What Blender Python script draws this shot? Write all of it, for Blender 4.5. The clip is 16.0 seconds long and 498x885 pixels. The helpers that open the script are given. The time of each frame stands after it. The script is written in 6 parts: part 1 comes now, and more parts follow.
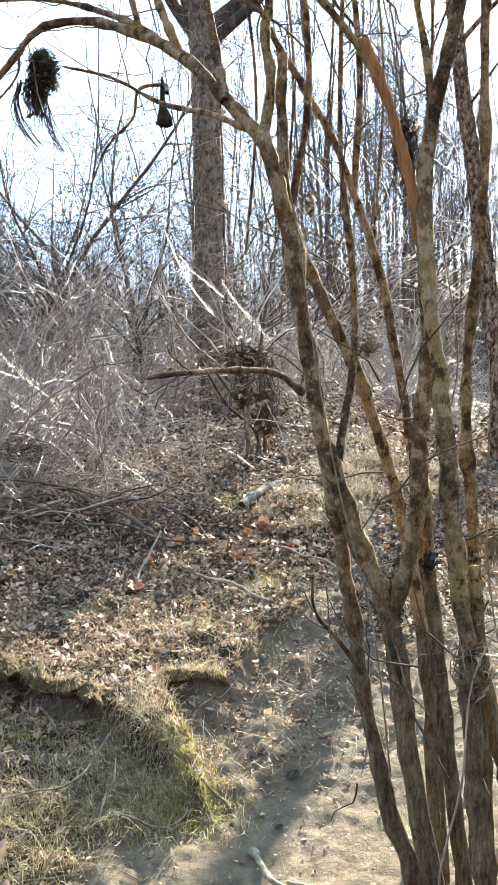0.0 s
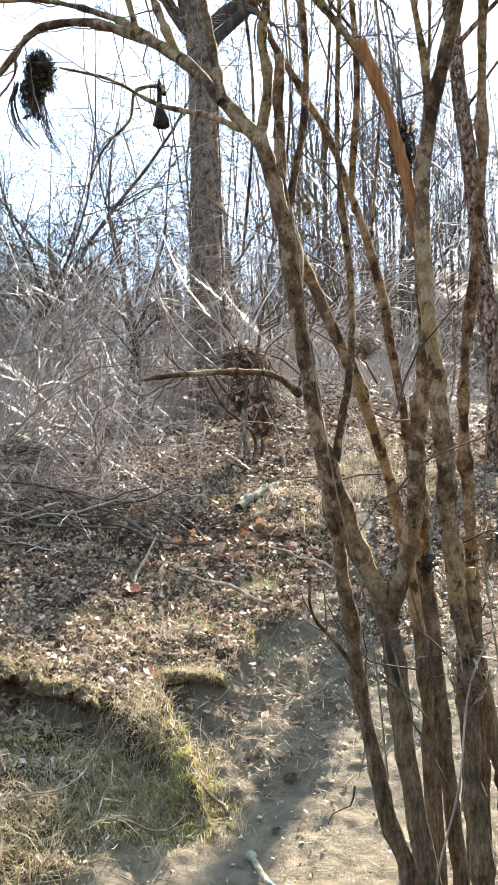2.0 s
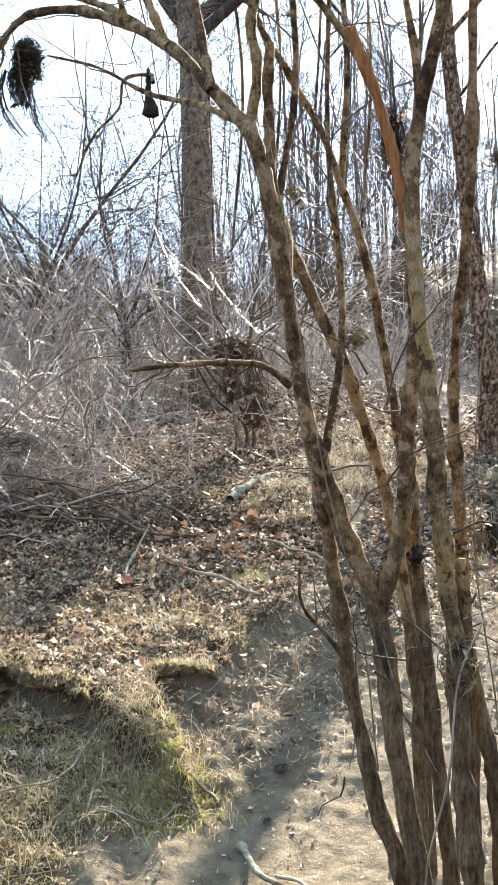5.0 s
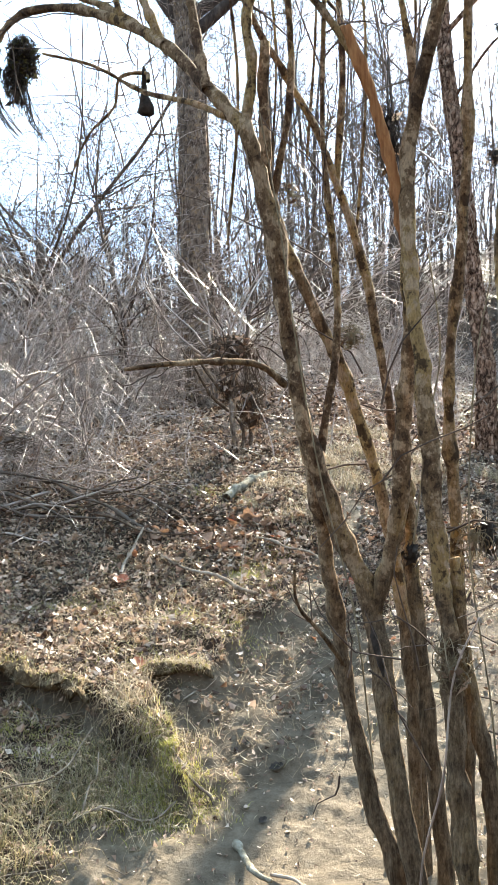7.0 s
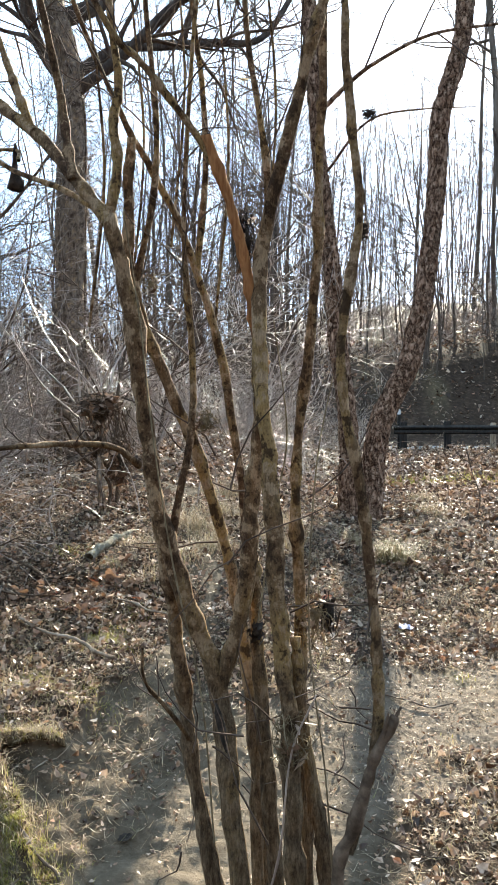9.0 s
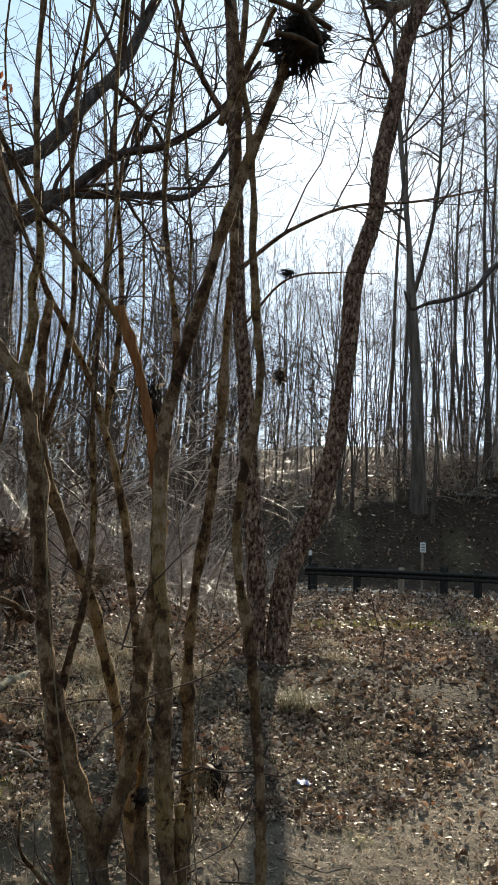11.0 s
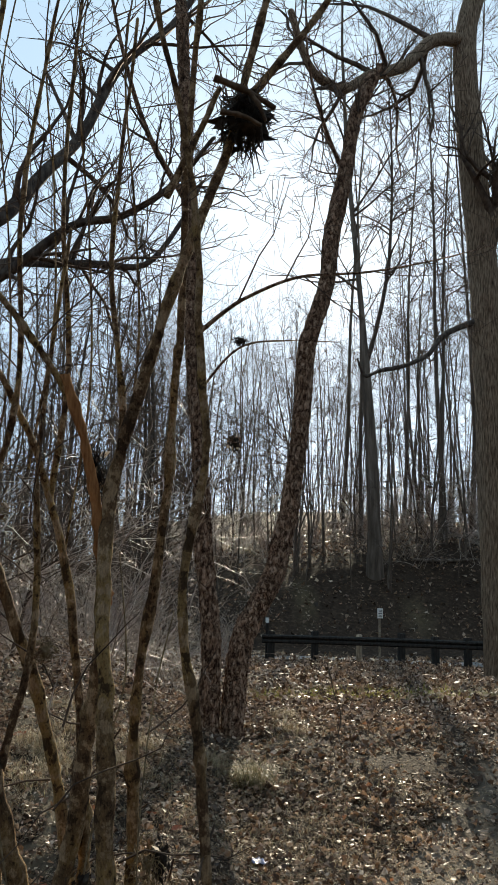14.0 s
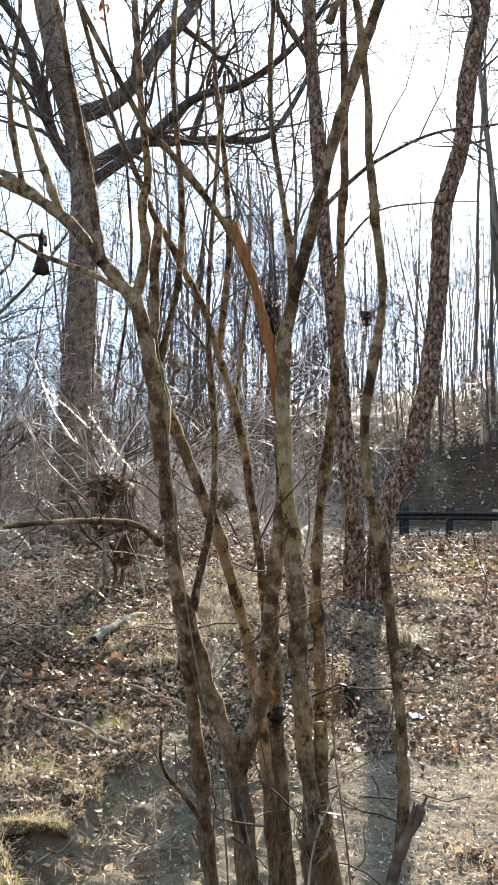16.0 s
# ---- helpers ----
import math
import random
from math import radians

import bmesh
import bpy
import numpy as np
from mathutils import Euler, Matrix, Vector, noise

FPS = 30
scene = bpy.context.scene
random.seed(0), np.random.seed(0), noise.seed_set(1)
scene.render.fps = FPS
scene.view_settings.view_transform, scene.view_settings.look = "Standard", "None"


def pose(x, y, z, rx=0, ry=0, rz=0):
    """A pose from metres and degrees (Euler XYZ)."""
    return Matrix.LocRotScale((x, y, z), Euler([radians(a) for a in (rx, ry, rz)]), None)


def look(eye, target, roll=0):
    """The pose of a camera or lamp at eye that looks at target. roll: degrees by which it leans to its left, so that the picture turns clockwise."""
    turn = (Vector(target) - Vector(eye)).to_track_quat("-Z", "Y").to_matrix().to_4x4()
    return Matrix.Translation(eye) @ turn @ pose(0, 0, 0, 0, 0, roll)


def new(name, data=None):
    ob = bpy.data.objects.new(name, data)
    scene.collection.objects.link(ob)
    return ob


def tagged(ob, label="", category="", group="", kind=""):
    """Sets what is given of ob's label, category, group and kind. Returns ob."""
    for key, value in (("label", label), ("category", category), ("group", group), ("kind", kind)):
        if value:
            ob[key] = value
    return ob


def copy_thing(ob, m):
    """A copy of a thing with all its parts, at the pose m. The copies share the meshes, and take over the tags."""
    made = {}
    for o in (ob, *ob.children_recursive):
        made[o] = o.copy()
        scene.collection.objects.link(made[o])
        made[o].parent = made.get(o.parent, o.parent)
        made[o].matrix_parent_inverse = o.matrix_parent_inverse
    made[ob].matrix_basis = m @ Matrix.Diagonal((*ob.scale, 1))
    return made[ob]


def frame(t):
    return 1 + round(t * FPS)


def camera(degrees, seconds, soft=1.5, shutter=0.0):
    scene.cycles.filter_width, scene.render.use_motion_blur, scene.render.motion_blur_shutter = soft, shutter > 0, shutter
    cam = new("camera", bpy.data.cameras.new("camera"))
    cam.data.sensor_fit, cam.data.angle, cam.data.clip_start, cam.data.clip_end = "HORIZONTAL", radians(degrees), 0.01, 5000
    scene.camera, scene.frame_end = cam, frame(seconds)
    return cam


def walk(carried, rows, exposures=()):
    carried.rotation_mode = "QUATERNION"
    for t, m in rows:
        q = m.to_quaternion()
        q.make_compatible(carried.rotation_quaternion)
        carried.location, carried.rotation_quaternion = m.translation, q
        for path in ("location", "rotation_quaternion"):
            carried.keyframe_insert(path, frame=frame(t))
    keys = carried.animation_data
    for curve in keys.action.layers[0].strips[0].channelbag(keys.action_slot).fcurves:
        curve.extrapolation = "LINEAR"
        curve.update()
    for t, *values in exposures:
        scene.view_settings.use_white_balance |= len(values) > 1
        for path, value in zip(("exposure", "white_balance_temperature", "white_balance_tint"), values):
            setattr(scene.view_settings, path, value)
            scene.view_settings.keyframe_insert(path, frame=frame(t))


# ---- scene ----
cam = camera(31.5, 16.0, soft=1.1)
EXPOSURES = [(0, 3.16, 6730, 6), (8, 3.1, 6730, 6), (9, 2.64, 6800, 6), (10, 1.92, 7000, 5), (12.3, 1.17, 7250, 4.5), (14, 1.28, 7350, 4.5), (15, 2.04, 7050, 6), (16, 2.78, 6770, 6.5)]
PATH = [
    (0, (0.0, 0.0, 1.6), (-0.028, 1.992, 1.421), -2.7),
    (0.5, (-0.001, 0.003, 1.598), (-0.025, 1.995, 1.426), -2.6),
    (1, (-0.006, 0.008, 1.594), (-0.03, 2.001, 1.421), -2.6),
    (1.5, (-0.004, 0.006, 1.597), (-0.026, 1.998, 1.422), -2.6),
    (2, (0.001, 0.006, 1.598), (-0.021, 1.998, 1.424), -2.7),
    (2.5, (-0.002, 0.013, 1.596), (-0.024, 2.005, 1.417), -2.7),
    (3, (-0.004, 0.016, 1.593), (-0.026, 2.007, 1.406), -2.8),
    (3.5, (0.005, 0.019, 1.594), (-0.018, 2.009, 1.399), -2.8),
    (4, (0.004, 0.011, 1.597), (-0.008, 2.001, 1.403), -2.8),
    (6.5, (0.017, 0.024, 1.594), (0.013, 2.014, 1.4), -2.7),
    (7, (0.014, 0.016, 1.597), (0.014, 2.006, 1.399), -2.7),
    (7.5, (0.001, 0.0, 1.603), (0.014, 1.991, 1.412), -2.6),
    (8, (-0.001, -0.005, 1.61), (0.021, 1.986, 1.43), -2.4),
    (8.5, (0.034, -0.031, 1.654), (0.17, 1.958, 1.497), -1.7),
    (9, (0.067, -0.072, 1.693), (0.353, 1.905, 1.595), -0.4),
    (9.5, (0.087, -0.102, 1.722), (0.499, 1.855, 1.726), 1.1),
    (10, (0.092, -0.125, 1.743), (0.534, 1.824, 1.824), 1.9),
    (12.5, (0.124, -0.196, 1.796), (0.648, 1.708, 2.114), 2.8),
    (13, (0.133, -0.217, 1.803), (0.693, 1.674, 2.134), 2.7),
    (13.5, (0.131, -0.199, 1.796), (0.695, 1.686, 2.152), 2.2),
    (14, (0.129, -0.15, 1.778), (0.678, 1.74, 2.134), 1.6),
    (14.5, (0.101, -0.135, 1.757), (0.609, 1.775, 2.065), 1.0),
    (15, (0.058, -0.082, 1.729), (0.498, 1.853, 1.971), 0.8),
    (15.5, (0.023, -0.086, 1.701), (0.374, 1.877, 1.856), 0.4),
    (16, (0.004, -0.07, 1.679), (0.292, 1.907, 1.772), 0.2),
]
walk(cam, [(t, look(eye, target, roll)) for t, eye, target, roll in PATH], EXPOSURES)

# ---- world and sun ----
SUN_AZ, SUN_EL = 21.3, 24.3
world = bpy.data.worlds.new("winter_sky")
scene.world = world
world.use_nodes = True
wn = world.node_tree.nodes
sky = wn.new("ShaderNodeTexSky")
sky.sky_type, sky.sun_disc = "NISHITA", False
sky.sun_elevation, sky.sun_rotation = radians(SUN_EL), radians(SUN_AZ)
sky.air_density, sky.dust_density, sky.ozone_density = 0.5, 0.4, 2.0
wn["Background"].inputs["Strength"].default_value = 0.104
veil = wn.new("ShaderNodeMix")
veil.data_type = "RGBA"
veil.inputs[0].default_value, veil.inputs[7].default_value = 0.74, (2.33, 3.4, 4.8, 1)
world.node_tree.links.new(sky.outputs[0], veil.inputs[6])
world.node_tree.links.new(veil.outputs[2], wn["Background"].inputs["Color"])
sun_way = Vector((math.sin(radians(SUN_AZ)) * math.cos(radians(SUN_EL)), math.cos(radians(SUN_AZ)) * math.cos(radians(SUN_EL)), math.sin(radians(SUN_EL))))
sun = new("sun", bpy.data.lights.new("sun", "SUN"))
sun.data.energy, sun.data.angle, sun.data.color = 4.9, radians(0.9), (1.0, 0.91, 0.78)
sun.matrix_world = look(sun_way * 80, (0, 0, 0))


# ---- mesh helpers ----
def quad_mesh(name, verts, quads, smooth=True):
    """A mesh from arrays of corners and four-sided faces."""
    verts, quads = np.asarray(verts, np.float32), np.asarray(quads, np.int32)
    me = bpy.data.meshes.new(name)
    me.vertices.add(len(verts))
    me.vertices.foreach_set("co", verts.ravel())
    me.loops.add(quads.size)
    me.loops.foreach_set("vertex_index", quads.ravel())
    me.polygons.add(len(quads))
    me.polygons.foreach_set("loop_start", np.arange(0, quads.size, 4, dtype=np.int32))
    me.polygons.foreach_set("use_smooth", np.full(len(quads), smooth))
    me.update(calc_edges=True)
    return me


def sweep(strands, sides):
    """Tubes along strands, each a pair of points (n, 3) and radii (n,). Returns corners and faces."""
    groups, vs, fs, base = {}, [], [], 0
    for p, r in strands:
        groups.setdefault(len(r), []).append((p, r))
    for n, some in groups.items():
        p = np.array([s[0] for s in some], float)
        r = np.array([s[1] for s in some], float)
        t = np.gradient(p, axis=1)
        t /= np.maximum(np.linalg.norm(t, axis=2, keepdims=True), 1e-9)
        mean = np.abs(t.mean(axis=1))
        ref = np.eye(3)[np.argmin(mean, axis=1)][:, None, :]
        a = np.cross(t, np.broadcast_to(ref, t.shape))
        a /= np.maximum(np.linalg.norm(a, axis=2, keepdims=True), 1e-9)
        b = np.cross(t, a)
        ang = np.arange(sides) * 2 * np.pi / sides
        ring = p[:, :, None] + r[:, :, None, None] * (a[:, :, None] * np.cos(ang)[:, None] + b[:, :, None] * np.sin(ang)[:, None])
        s = len(some)
        vs.append(ring.reshape(-1, 3))
        i = np.arange(s)[:, None, None] * n * sides + np.arange(n - 1)[None, :, None] * sides
        j, k = np.arange(sides)[None, None], (np.arange(sides) + 1)[None, None] % sides
        fs.append(np.stack([i + j, i + k, i + sides + k, i + sides + j], -1).reshape(-1, 4) + base)
        base += s * n * sides
    return np.concatenate(vs), np.concatenate(fs)


def part(name, mesh, material, parent=None, label=""):
    ob = new(name, mesh)
    mesh.materials.append(material)
    if parent is not None:
        ob.parent = parent
    return tagged(ob, label)


def thing(name, label, category, at=(0, 0, 0), group="", kind=""):
    ob = new(name)
    ob.empty_display_size = 0.1
    ob.location = at
    return tagged(ob, label, category, group, kind)


def curve_through(points, per=6):
    """A smooth line through control points, with a little natural wander."""
    p = np.array(points, float)
    q = np.vstack([2 * p[0] - p[1], p, 2 * p[-1] - p[-2]])
    out = []
    for i in range(1, len(q) - 2):
        for u in np.arange(per) / per:
            out.append(0.5 * (2 * q[i] + (q[i + 1] - q[i - 1]) * u + (2 * q[i - 1] - 5 * q[i] + 4 * q[i + 1] - q[i + 2]) * u * u
                              + (3 * q[i] - q[i - 1] - 3 * q[i + 1] + q[i + 2]) * u ** 3))
    out.append(p[-1])
    return np.array(out)


def lattice(x, y, seed=0):
    """Smooth value noise between -1 and 1, for arrays."""
    xi, yi = np.floor(x).astype(np.int64), np.floor(y).astype(np.int64)
    u, v = x - xi, y - yi
    u, v = u * u * (3 - 2 * u), v * v * (3 - 2 * v)

    def h(a, b):
        n = (a * 374761393 + b * 668265263 + seed * 974711) & 0x7FFFFFFF
        n = ((n ^ (n >> 13)) * 1274126177) & 0x7FFFFFFF
        return ((n ^ (n >> 16)) & 0xFFFF) / 32767.5 - 1

    return (h(xi, yi) * (1 - u) + h(xi + 1, yi) * u) * (1 - v) + (h(xi, yi + 1) * (1 - u) + h(xi + 1, yi + 1) * u) * v


def smooth(a, b, x):
    u = np.clip((x - a) / (b - a), 0, 1)
    return u * u * (3 - 2 * u)


# ---- the lie of the land ----
def trail_gap(x, y):
    """Distance from the middle of the sandy trail, over its half width."""
    mid = np.interp(x, [-3, -0.6, 0.3, 1.0, 1.6, 2.3, 2.88, 3.49, 4.22, 6.0, 9.0, 12], [1.4, 2.0, 2.75, 3.75, 4.3, 4.5, 4.97, 5.64, 6.35, 8.3, 12.5, 17])
    half = np.interp(x, [-1, 0, 0.6, 2, 3, 5], [0.45, 0.55, 0.65, 0.55, 0.5, 0.55])
    return np.abs(y - mid) / half


def on_trail(x, y):
    return smooth(1.15, .8, trail_gap(x, y) + .3 * lattice(x * 2.6, y * 2.6, 17) + .12 * lattice(x * 9, y * 9, 18))


def terrace(x, y):
    """How far a place lies inside the turf terrace and its spur, in metres; negative outside."""
    front = (y - np.interp(x, [-5, -1.6, -1.2, -.77, -.5, -.36, -.26], [4.2, 3.95, 3.83, 3.57, 3.25, 3.06, 2.96])) * .75
    side = np.interp(y, [2.9, 3.0, 3.2, 3.45, 3.66, 3.69, 4.0, 4.4, 5], [-.27, -.25, -.3, -.4, -.52, -.2, -.05, .2, .5]) - x
    side = np.where(y > 3.7, .3 * side, side)
    wob = .05 * lattice(x * 4.5, y * 4.5, 3) + .025 * lattice(x * 13, y * 13, 4)
    return np.minimum(front, side) + wob


def land(x, y):
    x, y = np.asarray(x, float), np.asarray(y, float)
    wob = 0.10 * lattice(x * 1.7, y * 1.7, 3) + 0.05 * lattice(x * 5, y * 5, 4)
    edge = y + wob
    rise = [.38, .54, .67, .86, 1.0, 1.1, 1.6, 3]
    top = np.interp(y, [2.9, 3.1, 3.24, 3.57, 3.83, 4.4, 5.2, 5.7, 7.1, 10, 20, 60, 200], [.11, .17, .215, .285, .32] + rise)
    foot = np.interp(y, [-5, 1.5, 2.3, 2.62, 3.0, 3.3, 3.5, 3.9, 5], [-.1, -.05, -.02, .0, .045, .1, .14, .2, .3])
    lip = y + .5 * wob
    far_y = [4.4, 5.2, 5.7, 7.1, 10, 20, 60, 200]
    step = np.interp(lip, [-5, 2.6, 2.95, 3.42, 3.6, 3.635, 3.66] + far_y, [-.1, -.01, .02, .10, .2, .21, .285] + rise)
    slope = np.interp(lip, [-5, 2.6, 2.95, 3.4] + far_y, [-.1, -.01, .02, .1] + rise)
    c = smooth(-.25, -.02, x + .3 * wob)
    hollow = step * (1 - c) + slope * c
    right = np.interp(edge, [-5, 1.5, 3, 4.7, 5.4, 6.0, 7.2, 8.6, 10.5, 15, 22.5, 60, 200], [-.1, -.06, -.03, .05, .08, .12, .35, .52, .50, .36, .32, 1.2, 3])
    a = smooth(-.62, -.3, x)
    z = np.where(y > 3.9, top, foot) * (1 - a) + hollow * a
    t = smooth(-.02, .022, terrace(x, y))
    z = z * (1 - t) + np.maximum(top, z) * t
    b = smooth(0.35, 2.0, x - 0.12 * (y - 4) + wob)
    z = z * (1 - b) + right * b
    # wooded bank behind the guard rail
    bank = np.interp(y, [23.6, 24.6, 29.5, 33, 60, 200], [0, .5, 2.7, 3.1, 4.9, 9]) * (1 + .45 * smooth(9, 20, x))
    z = z + bank * smooth(3.2, 9.0, x - 0.1 * (y - 27))
    # invented slope behind the viewer, never in view; it blocks low sky light
    z = z + 17 * smooth(-3, -27, y + .12 * np.abs(x))
    g = np.clip(1.4 - trail_gap(x, y), 0, 1)
    rough = 0.025 * lattice(x * 3, y * 3, 5) + 0.018 * lattice(x * 9, y * 9, 6) + 0.014 * lattice(x * 23, y * 23, 7)
    return z + rough * (1 - 0.55 * g) + 0.12 * lattice(x * 0.35, y * 0.35, 8) * smooth(8, 14, y) * (1 - smooth(19, 21, y) * smooth(29, 27, y) * smooth(2, 5, x)) + 0.007 * lattice(x * 31 + 3 * lattice(x * 9, y * 9, 16), y * 37, 15) * (1 - .5 * g)


def is_sand(x, y):
    wob = 0.35 * lattice(x * 2.2, y * 2.2, 9) + 0.2 * lattice(x * 7, y * 7, 10)
    s = smooth(1.25, 0.75, trail_gap(x, y) + .8 * wob) * smooth(-.4, 0, x + .2 * wob)
    s = s * (1 - .9 * smooth(.4, .9, x))
    inside = smooth(-.01, .03, terrace(x, y))
    s = np.maximum(s, smooth(1.0, 1.7, y + .6 * wob) * smooth(.75, .4, x + .3 * wob) * smooth(3.3, 3.05, y + 0.3 * wob) * smooth(-0.75, -0.35, x + .45 * (3 - y) + 0.4 * wob))
    # bare dirt of the hollow, and the earth face under the lip
    s = np.maximum(s, .85 * smooth(1.0, 1.7, y) * smooth(1.3, .8, x) * smooth(4.3, 3.9, y + .4 * wob) * smooth(-.5, -.3, x + .1 * wob) * (1 - inside))
    s = np.maximum(s, .95 * smooth(-.11, -.02, terrace(x, y)) * (1 - inside) * smooth(3.3, 3.4, y))
    return s * smooth(11.0, 8.0, x) * (1 - inside * smooth(4.6, 4.3, y))


def is_moss(x, y):
    n = lattice(x * 2.5, y * 2.5, 12) + 0.6 * lattice(x * 8, y * 8, 13)

    def spot(cx, cy, rx, ry, k=1.0):
        return k * np.exp(-((x - cx) / rx) ** 2 - ((y - cy) / ry) ** 2)

    near = spot(-.98, 4.38, .3, .12, 1.5) + spot(-.36, 4.2, .2, .14, 1.5) + spot(-.42, 3.71, .22, .05, 1.1) + spot(-.32, 3.1, .09, .1, 1.2) + spot(-.5, 3.2, .1, .06, .6) + spot(-1.12, 3.86, .3, .08, 1.1) + spot(-.05, 4.6, .2, .12, .8)
    lawn = np.exp(-((y - 12.5) / 0.9) ** 2) * smooth(2.5, 5, x) * smooth(11, 8, x) * 1.2
    return np.clip((near + lawn) * 1.1 + 0.6 * n - 0.45, 0, 1)


# ---- materials ----
def material(name, rough=0.8):
    m = bpy.data.materials.new(name)
    m.use_nodes = True
    n = m.node_tree.nodes
    n["Principled BSDF"].inputs["Roughness"].default_value = rough
    return m, n, m.node_tree.links, n["Principled BSDF"]


def ramp(n, stops):
    r = n.new("ShaderNodeValToRGB")
    while len(r.color_ramp.elements) < len(stops):
        r.color_ramp.elements.new(0.5)
    for e, (p, c) in zip(r.color_ramp.elements, stops):
        e.position, e.color = p, (*c, 1)
    return r


def noise_node(n, links, scale, detail=6, stretch=None, space="Object", rough=0.6):
    tc = n.new("ShaderNodeTexCoord")
    mp = n.new("ShaderNodeMapping")
    if stretch:
        mp.inputs["Scale"].default_value = stretch
    links.new(tc.outputs[space], mp.inputs["Vector"])
    t = n.new("ShaderNodeTexNoise")
    t.inputs["Scale"].default_value, t.inputs["Detail"].default_value, t.inputs["Roughness"].default_value = scale, detail, rough
    links.new(mp.outputs[0], t.inputs["Vector"])
    return t


def bump(n, links, height, bsdf, strength, distance):
    b = n.new("ShaderNodeBump")
    b.inputs["Strength"].default_value, b.inputs["Distance"].default_value = strength, distance
    links.new(height, b.inputs["Height"])
    links.new(b.outputs[0], bsdf.inputs["Normal"])
    return b


def mixed(n, links, fac, a, b, kind="MIX"):
    m = n.new("ShaderNodeMix")
    m.data_type, m.blend_type = "RGBA", kind
    for socket, v in ((m.inputs[0], fac), (m.inputs[6], a), (m.inputs[7], b)):
        if isinstance(v, (int, float)):
            socket.default_value = v
        elif isinstance(v, tuple):
            socket.default_value = (*v, 1)
        else:
            links.new(v, socket)
    return m.outputs[2]


def bark(name, dark, mid, light, scale, stretch, relief, blotch=None, blotch_scale=9.0, edge=(0.52, 0.6), plates=0, stops=(0.28, 0.5, 0.75)):
    """Bark: streaks along the wood, two scales of tone, and pale or dark blotches."""
    m, n, l, p = material(name, 0.85)
    fine = noise_node(n, l, scale, 8, stretch)
    r = ramp(n, list(zip(stops, (dark, mid, light))))
    l.new(fine.outputs["Fac"], r.inputs[0])
    col = r.outputs[0]
    if blotch:
        big = noise_node(n, l, blotch_scale, 8, (1, 1, 0.8), rough=0.7)
        br = ramp(n, [(edge[0], (0, 0, 0)), (edge[1], (1, 1, 1))])
        l.new(big.outputs["Fac"], br.inputs[0])
        col = mixed(n, l, br.outputs[0], col, blotch)
        tone = noise_node(n, l, 13, 9, (1, 1, 1.1), rough=0.72)
        tr = ramp(n, [(0.40, (0.3, 0.27, 0.25)), (0.46, (0.75, 0.74, 0.72)), (0.55, (0.9, 0.88, 0.84)), (0.62, (1.3, 1.15, 0.83))])
        l.new(tone.outputs["Fac"], tr.inputs[0])
        col = mixed(n, l, 1.0, col, tr.outputs[0], "MULTIPLY")
    height = fine.outputs["Fac"]
    if plates:
        tc, mp, vo = n.new("ShaderNodeTexCoord"), n.new("ShaderNodeMapping"), n.new("ShaderNodeTexVoronoi")
        mp.inputs["Scale"].default_value = (1, 1, 0.42)
        warp = noise_node(n, l, 14, 5)
        l.new(tc.outputs["Object"], mp.inputs["Vector"])
        add = n.new("ShaderNodeVectorMath")
        add.operation = "MULTIPLY_ADD"
        l.new(warp.outputs["Color"], add.inputs[0])
        add.inputs[1].default_value = (0.16, 0.16, 0.16)
        l.new(mp.outputs[0], add.inputs[2])
        vo.feature, vo.inputs["Scale"].default_value = "DISTANCE_TO_EDGE", plates
        l.new(add.outputs[0], vo.inputs["Vector"])
        vr = ramp(n, [(0.0, (0.22, 0.19, 0.175)), (0.04, (0.55, 0.52, 0.5)), (0.1, (1, 1, 1))])
        l.new(vo.outputs["Distance"], vr.inputs[0])
        col = mixed(n, l, 1.0, col, vr.outputs[0], "MULTIPLY")
        height = mixed(n, l, 0.65, height, vr.outputs[0])
    l.new(col, p.inputs["Base Color"])
    p.inputs["Specular IOR Level"].default_value = 0.03
    bump(n, l, height, p, 0.9, relief)
    return m


